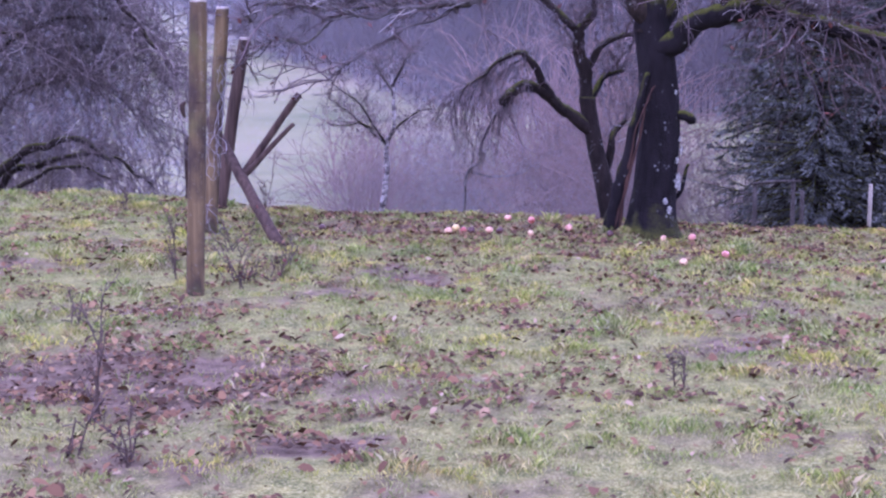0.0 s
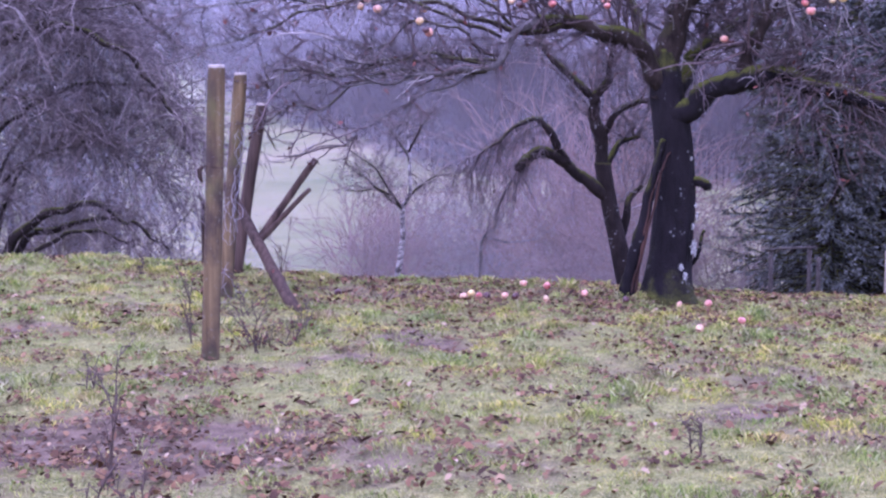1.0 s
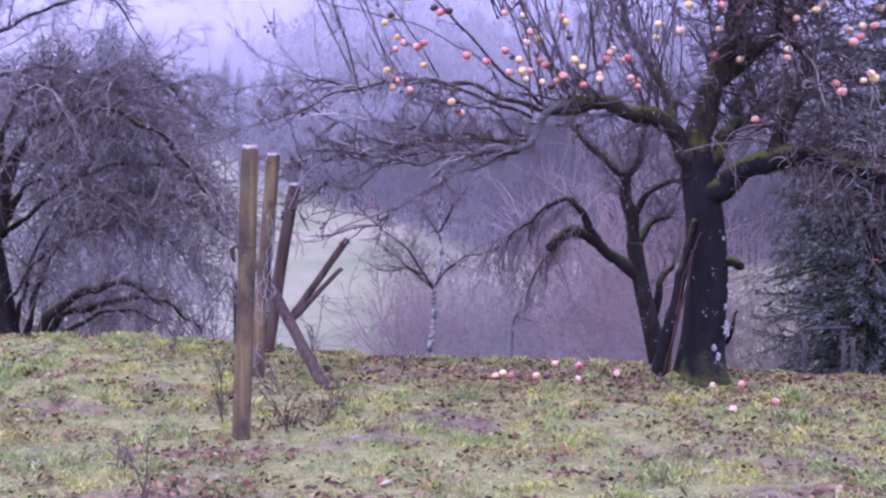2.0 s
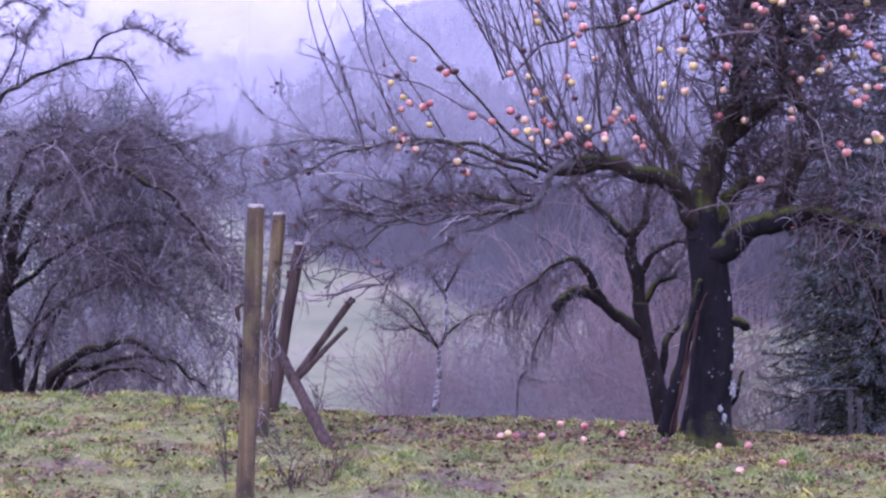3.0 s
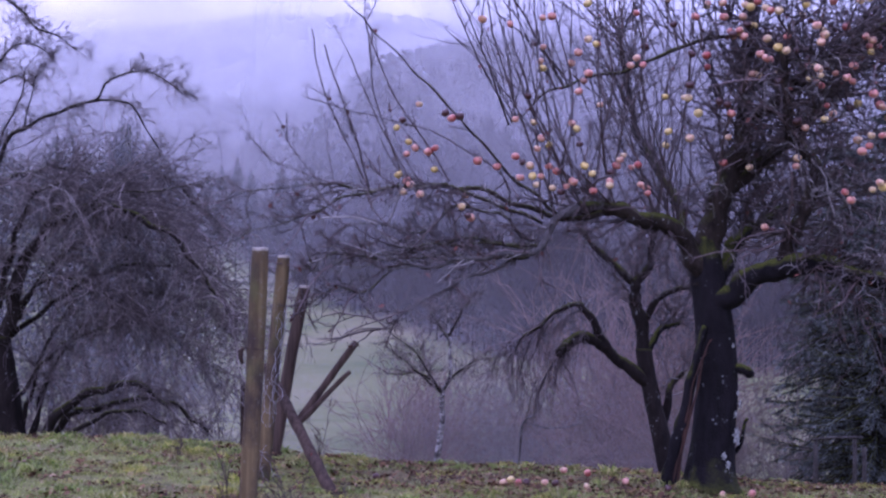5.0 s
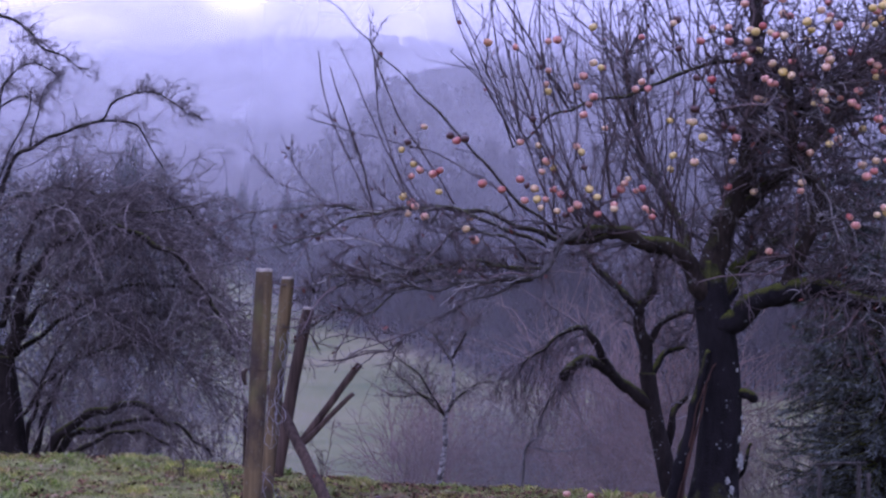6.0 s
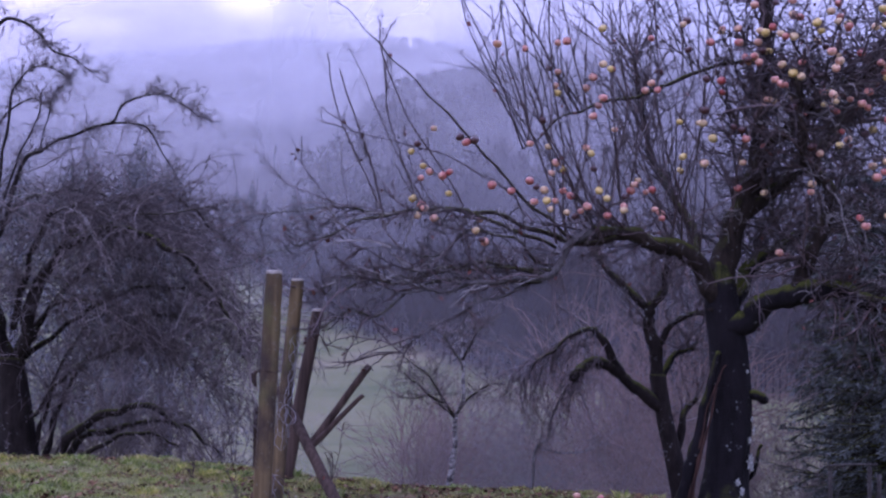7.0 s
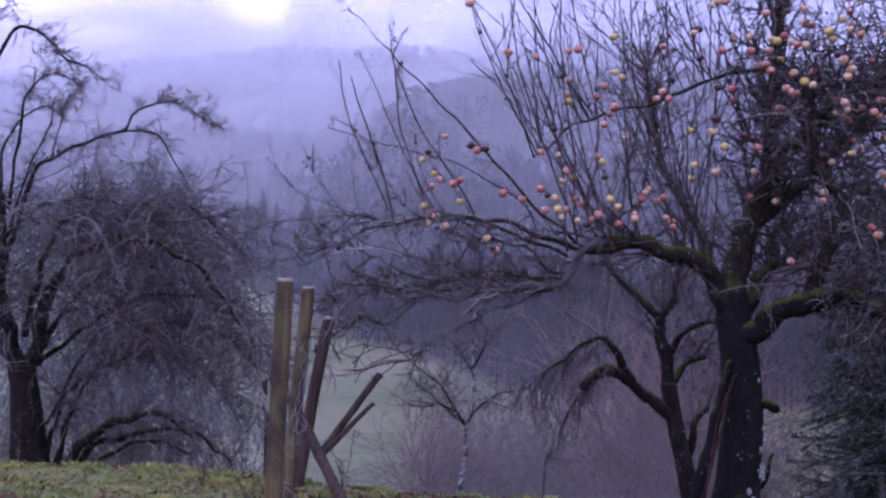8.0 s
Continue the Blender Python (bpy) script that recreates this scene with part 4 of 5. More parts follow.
# ---- the weeping old tree by the hedge ----
LT = Vector((-4.94, 15.0, -0.12))
weep = thing("weeping_tree", LT, "broad leafless tree with arching limbs and a curtain of hanging twigs", "tree")
part("trunk", trunk_mesh([(-0.1, 0, -0.5), (-0.11, 0, 0.1), (-0.16, 0, 0.6), (-0.22, 0, 1.0)], [0.24, 0.18, 0.16, 0.15], 0.15, 5.0, 18), M_FAR, weep)
arcs = [([(-0.2, 0, 0.85), (0.0, -0.1, 1.25), (0.06, -0.15, 1.69), (0.32, -0.2, 2.06), (0.65, -0.3, 2.29), (0.99, -0.4, 2.32), (1.36, -0.5, 2.21), (1.74, -0.6, 2.02), (2.16, -0.7, 1.47), (2.37, -0.7, 1.2)], 0.075, 0.012),
        ([(0.2, 0, -0.2), (0.47, -0.1, 0.22), (0.78, -0.15, 0.41), (1.14, -0.2, 0.55), (1.38, -0.25, 0.54), (1.65, -0.3, 0.33)], 0.06, 0.018),
        ([(-0.45, 0, 2.0), (-0.34, 0, 2.35), (-0.16, 0.05, 3.0), (0.02, 0.1, 3.16), (0.3, 0.1, 3.3), (0.57, 0.1, 3.4), (0.99, 0.15, 3.45), (1.15, 0.2, 3.34), (1.38, 0.2, 2.97)], 0.04, 0.006),
        ([(0.55, 0.1, 3.39), (0.76, 0.1, 3.48), (0.89, 0.1, 3.66), (1.11, 0.1, 3.75), (1.33, 0.1, 3.73), (1.53, 0.1, 3.6), (1.66, 0.1, 3.51)], 0.02, 0.005),
        ([(-0.5, 0, 2.5), (-0.62, 0, 3.81), (-0.44, 0, 4.44), (-0.21, 0, 4.46), (-0.01, 0, 4.33), (0.12, 0, 4.19), (0.35, 0, 4.1), (0.55, 0, 3.96)], 0.035, 0.006),
        ([(0.1, 0, -0.2), (0.44, 0.2, 0.87), (1.06, 0.3, 1.39), (1.64, 0.4, 1.41), (2.23, 0.4, 0.97)], 0.022, 0.008),
        ([(-0.2, 0, 0.95), (-0.7, -0.3, 2.0), (-1.3, -0.5, 2.5), (-2.0, -0.6, 2.2)], 0.07, 0.02),
        ([(-0.2, 0, 0.9), (0.1, 0.4, 2.1), (0.7, 0.7, 2.7), (1.3, 0.9, 2.7), (1.9, 1.0, 2.2)], 0.045, 0.01),
        ([(-0.2, 0, 1.3), (0.2, -0.4, 2.3), (0.5, -0.5, 2.55), (1.0, -0.6, 2.4)], 0.035, 0.01),
        ([(0.25, 0, -0.2), (0.53, 0.1, 0.19), (0.82, 0.1, 0.24), (1.15, 0.1, 0.36), (1.45, 0.1, 0.37), (1.72, 0.1, 0.23), (2.0, 0.1, 0.01)], 0.045, 0.012),
        ([(-0.45, 0.1, 2.6), (-0.34, 0.1, 3.6), (-0.22, 0.1, 3.9), (0.0, 0.1, 4.03), (0.27, 0.1, 3.9)], 0.025, 0.006),
        ([(0.02, 0.05, -0.2), (0.13, 0.1, 0.5), (0.22, 0.1, 0.85), (0.5, 0.1, 1.3)], 0.028, 0.01),
        ([(0.15, 0.1, -0.2), (0.2, 0.2, 0.39), (0.31, 0.3, 0.68), (0.6, 0.3, 1.2)], 0.025, 0.01),
        ([(0.4, 0, -0.1), (0.88, -0.1, 0.2), (1.34, -0.2, 0.25), (1.64, -0.2, 0.13)], 0.028, 0.01),
        ([(0.3, -0.2, 2.05), (0.92, -0.2, 2.43), (1.56, -0.2, 2.52), (2.19, -0.2, 2.66)], 0.014, 0.003),
        ([(-0.2, 0, 0.9), (-0.42, 0, 1.42), (-0.48, 0, 1.94), (-0.5, 0, 2.76)], 0.12, 0.05),
        ([(-0.5, 0.1, 2.6), (-0.55, 0.15, 3.2), (-0.4, 0.2, 3.55), (-0.15, 0.2, 3.7), (0.05, 0.2, 3.6)], 0.024, 0.006),
        ([(-0.35, -0.1, 2.4), (-0.2, -0.15, 2.9), (0.05, -0.2, 3.45), (0.1, -0.2, 3.75)], 0.02, 0.005),
        ([(-0.6, 0, 3.7), (-0.75, 0, 4.1), (-0.7, 0, 4.6), (-0.4, 0, 4.75)], 0.018, 0.005),
        ([(0.0, 0.1, 3.15), (0.12, 0.0, 3.6), (0.2, 0.0, 3.8)], 0.012, 0.004),
        ([(-0.15, 0, 0.95), (0.3, 0.15, 1.35), (0.9, 0.2, 1.7), (1.5, 0.2, 1.75), (2.05, 0.2, 1.45)], 0.03, 0.006),
        ([(-0.1, 0.1, 1.1), (0.25, 0.2, 1.75), (0.75, 0.3, 2.05), (1.3, 0.3, 1.95), (1.8, 0.3, 1.6)], 0.028, 0.006),
        ([(0.05, 0.0, 0.4), (0.5, 0.0, 0.95), (1.0, 0.0, 1.15), (1.5, 0.0, 1.05), (1.95, 0.0, 0.75)], 0.022, 0.005),
        ([(0.0, -0.1, 1.3), (0.4, -0.2, 1.6), (0.9, -0.3, 1.5), (1.3, -0.3, 1.2)], 0.022, 0.005),
        ([(-0.45, 0, 2.3), (-0.1, 0.1, 2.65), (0.4, 0.15, 2.75), (0.95, 0.2, 2.6), (1.4, 0.2, 2.3)], 0.026, 0.006)]
b, bp = Build(), Build()
rng = random.Random(10)
for i, (pts, r0, r1) in enumerate(arcs):
    high = i in (2, 3, 4, 10, 14) or 15 < i < 20
    q = limb(weep, pts, r0 * (0.75 if high else 1), r1, 60 + i, 8, M_FAR, "", "limb", 6, 0.025 if high else 0.06)
    clothe(b, q, 6 if i == 14 else 12 if high and i > 15 else 30 if high else 12 if i in (1, 9, 13) else 10 if i in (11, 12) else 46, rng, (0.12, 0.42) if high else (0.2, 0.6) if i in (1, 9, 13) else (0.4, 1.2), 0.0045 if high else 0.0065, -0.3 if high else -0.6, (0.3 if high else 0.5, -0.1, 0.15), 2 if high else 3, 0.25, None, 0.24, 0.85, 0.9, 0.25)
    clothe(b, q, 12 if i in (1, 9, 13) else 6 if i == 14 else 10 if high and i > 15 else 34, rng, (0.08, 0.3) if high else (0.12, 0.4), 0.004, -0.3, (0.2, 0, 0.6), 2, 0.3, None, 0.2, 0.6)
    if i in (0, 7):
        clothe(b, q, 44, rng, (0.6, 1.3), 0.006, -0.8, (0.7, -0.1, 0.15), 3, 0.15, None, 0.2, 0.7, 0.8, 0.15)
    clothe(bp, q, 0 if high else 2 if i in (1, 9, 13) else 5, rng, (0.4, 0.9), 0.007, -1.2, (0.2, -0.3, 0.1), 2, 0.2, None, 0.16, 0.5)
tagged(part("twig_mass", b, M_WEEP, weep, "thick curtain of drooping twigs"), kind="stuff")
tagged(part("lichened_twig_mass", bp, M_SILVER, weep, "pale lichened twigs"), kind="stuff")


# ---- the dark spruce by the rail ----
def spruce(name, place, tall, wide, seed, mat, label, rows=26, sprays=16):
    rng = random.Random(seed)
    root = thing(name, place, label, "tree")
    b = Build()
    b.tube([Vector((0, 0, -0.5)), Vector((0, 0, tall * 0.5)), Vector((0.03, 0, tall))], [tall * 0.022, tall * 0.014, 0.01], 8)
    part("trunk", b, M_FAR, root)
    b, bb = Build(), Build()
    for i in range(rows):
        h = tall * (0.04 + 0.95 * (i / rows) ** 0.9) * rng.uniform(0.93, 1.03)
        reach = wide * (1 - h / tall) ** 0.8 + 0.12
        for j in range(9):
            a = rng.uniform(0, 6.28)
            d = Vector((math.cos(a), math.sin(a), rng.uniform(-0.55, 0.35)))
            pts = [Vector((0, 0, h))]
            for s in range(5):
                d = (d + Vector((rng.gauss(0, 0.1), rng.gauss(0, 0.1), -0.10 + 0.05 * s))).normalized()
                pts.append(pts[-1] + d * reach * rng.uniform(0.7, 1.1) / 5)
            bb.tube(pts, taper(6, 0.02, 0.004), 3, False)
            for _ in range(sprays):
                s = rng.uniform(0.8, 4.9)
                p = pts[int(s)].lerp(pts[int(s) + 1], s % 1)
                e = d + Vector((rng.gauss(0, 0.7), rng.gauss(0, 0.7), rng.gauss(-0.45, 0.5)))
                e.normalize()
                l, w = rng.uniform(0.055, 0.13), rng.uniform(0.007, 0.013)
                c = e.cross(Vector((rng.gauss(0, 1), rng.gauss(0, 1), 1))).normalized() * w
                b.face(p, p + e * l * 0.45 + c, p + e * l, p + e * l * 0.5 - c)
    tagged(part("branchwork", bb, M_FAR, root), kind="stuff")
    tagged(part("foliage", b, mat, root, "dark green needle sprays", False), kind="stuff")
    return root


for n, (x, y, tall, wide) in enumerate([(4.8, 19.0, 3.6, 1.4), (5.7, 19.6, 4.6, 1.6), (6.7, 20.5, 5.4, 1.9), (4.85, 21.0, 5.2, 1.7), (5.9, 22.0, 6.4, 2.0)]):
    spruce("spruce_tree", (x, y, g(x, y)), tall + 0.4, wide, 3 + n, M_NEEDLE, "dense dark spruce with drooping needle sprays", 40, 80)

# the low wooden rail in front of the spruce
rail = thing("wooden_rail", (4.1, 17.3, 0), "low weathered wooden rail on short posts beside the spruce", "fence")
for x, h in ((-0.42, -0.28), (0.03, -0.22), (0.14, -0.35)):
    b = Build()
    z = ground_z(4.1 + x, 17.3)
    b.tube([Vector((x, 0, z - 0.2)), Vector((x + 0.01, 0, (z + h) / 2)), Vector((x + 0.005, 0, h))], [0.03, 0.028, 0.026], 8)
    part("post", b, M_RAIL, rail)
b = Build()
b.tube([Vector((-0.47, -0.03, -0.27)), Vector((-0.2, -0.03, -0.24)), Vector((0.12, -0.03, -0.23))], [0.016, 0.014, 0.014], 7)
part("rail", b, M_RAIL, rail)
marker = thing("marker_post", (5.05, 17.3, 0), "pale thin marker post", "post")
b = Build()
b.tube([Vector((0, 0, ground_z(5.05, 17.3) - 0.2)), Vector((0, 0, -0.3)), Vector((0, 0, -0.27))], [0.026, 0.025, 0.02], 8)
part("pole", b, M_END, marker)


# ---- the broken fence ----
def post(name, foot, top, r, mat, label, seed, group="fence posts"):
    foot, top = Vector(foot), Vector(top)
    root = thing(name, foot, label, "post", group)
    rng = random.Random(seed)
    b = Build()
    n, sides = 22, 16
    d = top - foot
    base = len(b.v)
    for i in range(n + 1):
        t = -0.12 + 1.12 * i / n
        for j in range(sides):
            a = 2 * math.pi * j / sides
            w = 1 + 0.05 * noise.noise(Vector((math.cos(a) * 2 + seed, math.sin(a) * 2, t * 3))) + 0.02 * noise.noise(Vector((a * 3, seed, t * 9)))
            w *= 1.03 - 0.06 * t - (0.07 if i == n else 0)
            b.v.append(d * t + Vector((math.cos(a), math.sin(a), 0)) * r * w + noise.noise_vector(Vector((seed, 0, t * 1.5))) * 0.012)
    for i in range(n):
        for j in range(sides):
            a, c = i * sides + j, i * sides + (j + 1) % sides
            b.f.append((a, c, c + sides, a + sides))
    shaft = part("shaft", b, mat, root)
    e = Build()
    rim = [b.v[n * sides + j] * 1 for j in range(sides)]
    mid = d * 1.0
    # the rim round the sawn end has the sky-lit edge put into its colour
    for k, (w, h) in enumerate(((1.02, -0.004), (1.0, 0.010), (0.86, 0.016))):
        for p in rim:
            e.v.append(mid + (p - mid) * w + Vector((0, 0, h + 0.004 * noise.noise(p * 60))))
    for k in range(2):
        for j in range(sides):
            a, c = k * sides + j, k * sides + (j + 1) % sides
            e.f.append((a, c, c + sides, a + sides))
    e.f.append(tuple(2 * sides + j for j in range(sides)))
    part("sawn_end", e, M_END, shaft, "sawn end with a pale rim painted as skylight on its edge", False)
    return root


post_a = post("fence_post", (-1.44, 8.5, g(-1.44, 8.5)), (-1.39, 8.5, 1.69), 0.052, M_POST, "tall round weathered wooden fence post standing upright in the grass", 1)
post_b = post("fence_post", (-1.73, 10.9, g(-1.73, 10.9)), (-1.60, 10.9, 1.67), 0.052, M_POST, "round wooden fence post, leaning a little, with old wire on it", 2)
post_c = post("fence_post", (-1.86, 12.3, g(-1.86, 12.3)), (-1.63, 12.3, 1.45), 0.052, M_POLE, "dark leaning fence post with loose wire", 3)
post("fence_post", (-2.74, 16.0, g(-2.74, 16.0)), (-2.76, 16.0, 0.35), 0.045, M_POLE, "short dark fence post beyond the crest of the meadow", 4)
# wire loop and knot on the first post
b = Build()
ring = [Vector((0.036 + 0.058 * math.cos(a), 0.058 * math.sin(a), 1.12 + 0.006 * math.sin(2 * a))) for a in np.linspace(0, 6.283, 17)]
b.tube(ring, [0.003] * 17, 5)
part("wire_loop", b, M_POLE, post_a.children[0], "rusty wire loop")
b = Build()
b.tube([Vector((-0.03, -0.01, 1.12)), Vector((-0.05, -0.012, 1.1)), Vector((-0.045, -0.015, 1.06)), Vector((-0.035, -0.01, 1.03))], [0.012, 0.016, 0.014, 0.008], 7)
part("knot", b, M_POLE, post_a.children[0], "dark stub of a branch knot")

# fallen strut with two thin rails nailed to it
strut = thing("fallen_strut", (-1.17, 10.5, 0.03), "broken fence strut leaning on the posts with two thin rails", "fence")
for nm, pts, r0, r1 in (("pole", [(0.02, -0.03, -0.06), (-0.28, 0.44, 0.34), (-0.50, 0.78, 0.62), (-0.64, 1.0, 0.80)], 0.045, 0.036), ("rail", [(-0.36, 0.56, 0.38), (-0.13, 0.6, 0.69), (0.10, 0.62, 1.02)], 0.03, 0.026),
                        ("rail", [(-0.35, 0.53, 0.38), (-0.15, 0.55, 0.58), (0.06, 0.57, 0.80)], 0.026, 0.016)):
    path = spline(pts, 6, 0.012, len(nm))
    b = Build()
    b.tube(path, taper(len(path), r0, r1, 0.05, random.Random(3)), 12)
    part(nm, b, M_POLE, strut)


# old wire netting that hangs between the posts
def wire(pts, r=0.0036):
    c = bpy.data.curves.new("wire", "CURVE")
    c.dimensions, c.bevel_depth, c.bevel_resolution = "3D", r, 1
    s = c.splines.new("POLY")
    s.points.add(len(pts) - 1)
    for q, p in zip(s.points, pts):
        q.co = (*p, 1)
    me = bpy.data.meshes.new_from_object(bpy.data.objects.new("wire", c))
    me.materials.append(M_WIRE)
    return me


net = thing("wire_netting", (-1.66, 11.3, 0), "torn pale wire netting hanging crumpled from the leaning posts", "wire")
rng = random.Random(21)
for i in range(4):
    x = rng.uniform(0.0, 0.06)
    pts, z = [], 1.38 - rng.uniform(0, 0.2)
    while z > 0.5:
        pts.append((x + 0.07 * (z - 0.7) + rng.gauss(0, 0.014), rng.gauss(-0.55, 0.03), z))
        z -= rng.uniform(0.03, 0.07)
    part("strand", wire(pts, 0.002), None, net)
for i in range(9):
    # loose curls of wire that sag against the foot of the second post
    pts = [Vector((0.02 + rng.gauss(0, 0.04), -0.6 + rng.gauss(0, 0.03), rng.uniform(0.15, 0.75)))]
    turn = rng.uniform(0, 6.28)
    for s in range(16):
        turn += rng.gauss(0.25, 0.55)
        q = pts[-1] + Vector((math.cos(turn) * 0.022, rng.gauss(0, 0.008), math.sin(turn) * 0.03 - 0.008))
        q.x, q.z = min(max(q.x, -0.1), 0.12), max(q.z, 0.02)
        pts.append(q)
    part("strand", wire(pts, 0.0018), None, net)


# ---- dry weeds ----
def weed(x, y, tall, lean, seed, stalks=2):
    rng = random.Random(seed)
    root = thing("dry_weed", (x, y, g(x, y)), "thin dark dead weed stalk standing in the grass", "weed", "dry weeds")
    for s in range(stalks):
        b = Build()
        twig(b, Vector((rng.gauss(0, 0.02), rng.gauss(0, 0.02), -0.03)), Vector((lean + rng.gauss(0, 0.08), rng.gauss(0, 0.08), 1)), tall * rng.uniform(0.7, 1.05), 0.006, rng, 0.1, 0.07, 2, 4, None, 8, 0.3, 0.6)
        part("stalk", b, M_DRY, root)


for n, (x, y, tall, lean) in enumerate([(-1.38, 5.75, 0.42, 0.0), (-1.36, 5.2, 0.22, 0.1), (-1.13, 5.05, 0.22, 0.2), (1.05, 6.35, 0.22, -0.2), (-1.66, 8.9, 0.42, 0.0), (-1.22, 8.75, 0.38, -0.15),
                                        (-1.0, 9.6, 0.25, 0.0), (-2.5, 11.5, 0.2, 0.1), (-1.9, 7.4, 0.15, 0.2),
                                        (-1.45, 11.9, 0.4, 0.1)]):
    weed(x, y, tall, lean, 100 + n)


# ---- the bramble by the posts ----
for n, (x, y, tall) in enumerate([(-1.05, 9.2, 0.22), (-1.25, 9.0, 0.26), (-1.5, 10.2, 0.4)]):
    rng = random.Random(300 + n)
    root = thing("bramble", (x, y, g(x, y)), "low leafless bramble with a few russet leaves by the posts", "shrub", "brambles")
    leaves = Build()
    for s in range(5):
        b = Build()
        twig(b, Vector((rng.gauss(0, 0.05), rng.gauss(0, 0.05), -0.03)), Vector((rng.gauss(0, 0.5), rng.gauss(0, 0.3), 1)), tall * rng.uniform(0.6, 1.1), 0.005, rng, -0.5, 0.16, 2, 4, None, 7, 0.6)
        part("cane", b, M_DRY, root)
        for p in b.v[8::9]:
            if rng.random() < 0.35:
                a = Vector((rng.gauss(0, 1), rng.gauss(0, 1), rng.gauss(-0.3, 0.6))).normalized() * rng.uniform(0.02, 0.045)
                c = a.cross(Vector((rng.gauss(0, 1), rng.gauss(0, 1), 1))).normalized() * a.length * 0.35
                leaves.face(p, p + a * 0.5 + c, p + a, p + a * 0.5 - c)
    tagged(part("foliage", leaves, M_DEAD, root, "russet leaves", False), kind="stuff")


# ---- shrubs and young trees down the slope ----
def shrub_meshes(seed, mat, tall, spread_, stems, forks=3):
    """Several stem meshes that stand together as one shrub."""
    rng = random.Random(seed)
    out = []
    for _ in range(6):
        b = Build()
        for _ in range(stems // 6):
            d = Vector((rng.gauss(0, spread_), rng.gauss(0, spread_), 1))
            twig(b, Vector((rng.gauss(0, 0.12), rng.gauss(0, 0.12), -0.1)), d, tall * rng.uniform(0.6, 1.0), 0.0078, rng, -0.15, 0.14, forks, 3, None, 6, 0.6)
        out.append(b.mesh("stem", mat))
    return out


KINDS = [shrub_meshes(1, M_SHRUB, 2.4, 0.45, 30), shrub_meshes(2, M_SHRUB, 3.4, 0.3, 24), shrub_meshes(3, M_RUST, 2.2, 0.4, 66), shrub_meshes(4, M_SHRUB, 1.6, 0.7, 24), shrub_meshes(5, M_SHRUB, 4.4, 0.3, 18)]
rng = random.Random(31)
spots = [(-4.2, 71, 2, 3.2), (-2.9, 73, 2, 3.0), (8.6, 68, 2, 3.6), (6.2, 70, 2, 3.3), (4.8, 72, 2, 5.0), (6.4, 75, 2, 5.4), (8.4, 73, 2, 5.0)]
for _ in range(70):
    y = rng.uniform(32, 90)
    x = rng.uniform(-0.36, 0.36) * y
    if -0.18 < x / y < -0.05 or (x / y < 0.13 and y < 64) or (x / y < -0.1 and rng.random() < 0.7):
        continue
    spots.append((x, y, rng.choice([0, 1, 1, 3, 4, 4]), rng.uniform(0.8, 1.2) * (0.75 + y / 60)))
for _ in range(3):
    spots.append((rng.uniform(-6.8, -3.4), rng.uniform(16.5, 20), rng.choice([0, 1, 4]), rng.uniform(0.7, 1.0)))
for x in (-6.4, -6.0, -5.5, -5.0, -4.6):
    spots.append((x, rng.uniform(16.4, 17.6), rng.choice([0, 3]), rng.uniform(0.6, 0.9)))
for _ in range(2):
    spots.append((rng.uniform(3.0, 4.2), rng.uniform(18, 22), rng.choice([1, 4]), rng.uniform(0.6, 0.8)))
for _ in range(26):
    y = rng.uniform(66, 110)
    spots.append((rng.uniform(-0.05, 0.14) * y, y, rng.choice([4, 4, 1, 2]), rng.uniform(1.5, 2.2)))
for x, y, kind, size in spots:
    root = thing("shrub", (x, y, g(x, y)), "russet leafless shrub on the slope" if kind == 2 else "bare twiggy grey-brown shrub on the slope", "shrub", "shrubs on the slope")
    root.rotation_euler, root.scale = (0, 0, rng.uniform(0, 6.28)), (size, size, size)
    for stem in KINDS[kind]:
        part("stem", stem, None, root)

# ---- spruces across the valley, in the mist ----
def far_spruce(x, y, tall, wide, seed):
    rng = random.Random(seed)
    root = thing("valley_spruce", (x, y, g(x, y)), "tall dark spruce standing in the valley mist", "tree", "valley spruces")
    b = Build()
    b.tube([Vector((0, 0, -0.5)), Vector((0, 0, tall * 0.97))], [0.25, 0.03], 6)
    part("trunk", b, M_FAR, root)
    b = Build()
    for i in range(150):
        h = tall * (0.25 + 0.75 * i / 150)
        reach = wide * (1.005 - h / tall) ** 0.95 * rng.uniform(0.75, 1.1)
        for j in range(30):
            a, r, size = rng.uniform(0, 6.28), reach * math.sqrt(rng.random()), tall * rng.uniform(0.010, 0.026) * min(1.0, 0.25 + 5 * (1 - h / tall))
            out, side = Vector((math.cos(a), math.sin(a), 0)), Vector((-math.sin(a), math.cos(a), 0))
            p = Vector((0, 0, h - 0.3 * r)) + out * r
            tip = p + out * size + Vector((rng.gauss(0, 0.2), rng.gauss(0, 0.2), -rng.uniform(0.2, 0.8))) * size
            b.face(p, p.lerp(tip, 0.5) + side * size * 0.2, tip, p.lerp(tip, 0.5) - side * size * 0.2)
    tagged(part("foliage", b, M_FARNEEDLE, root, "", False), kind="stuff")


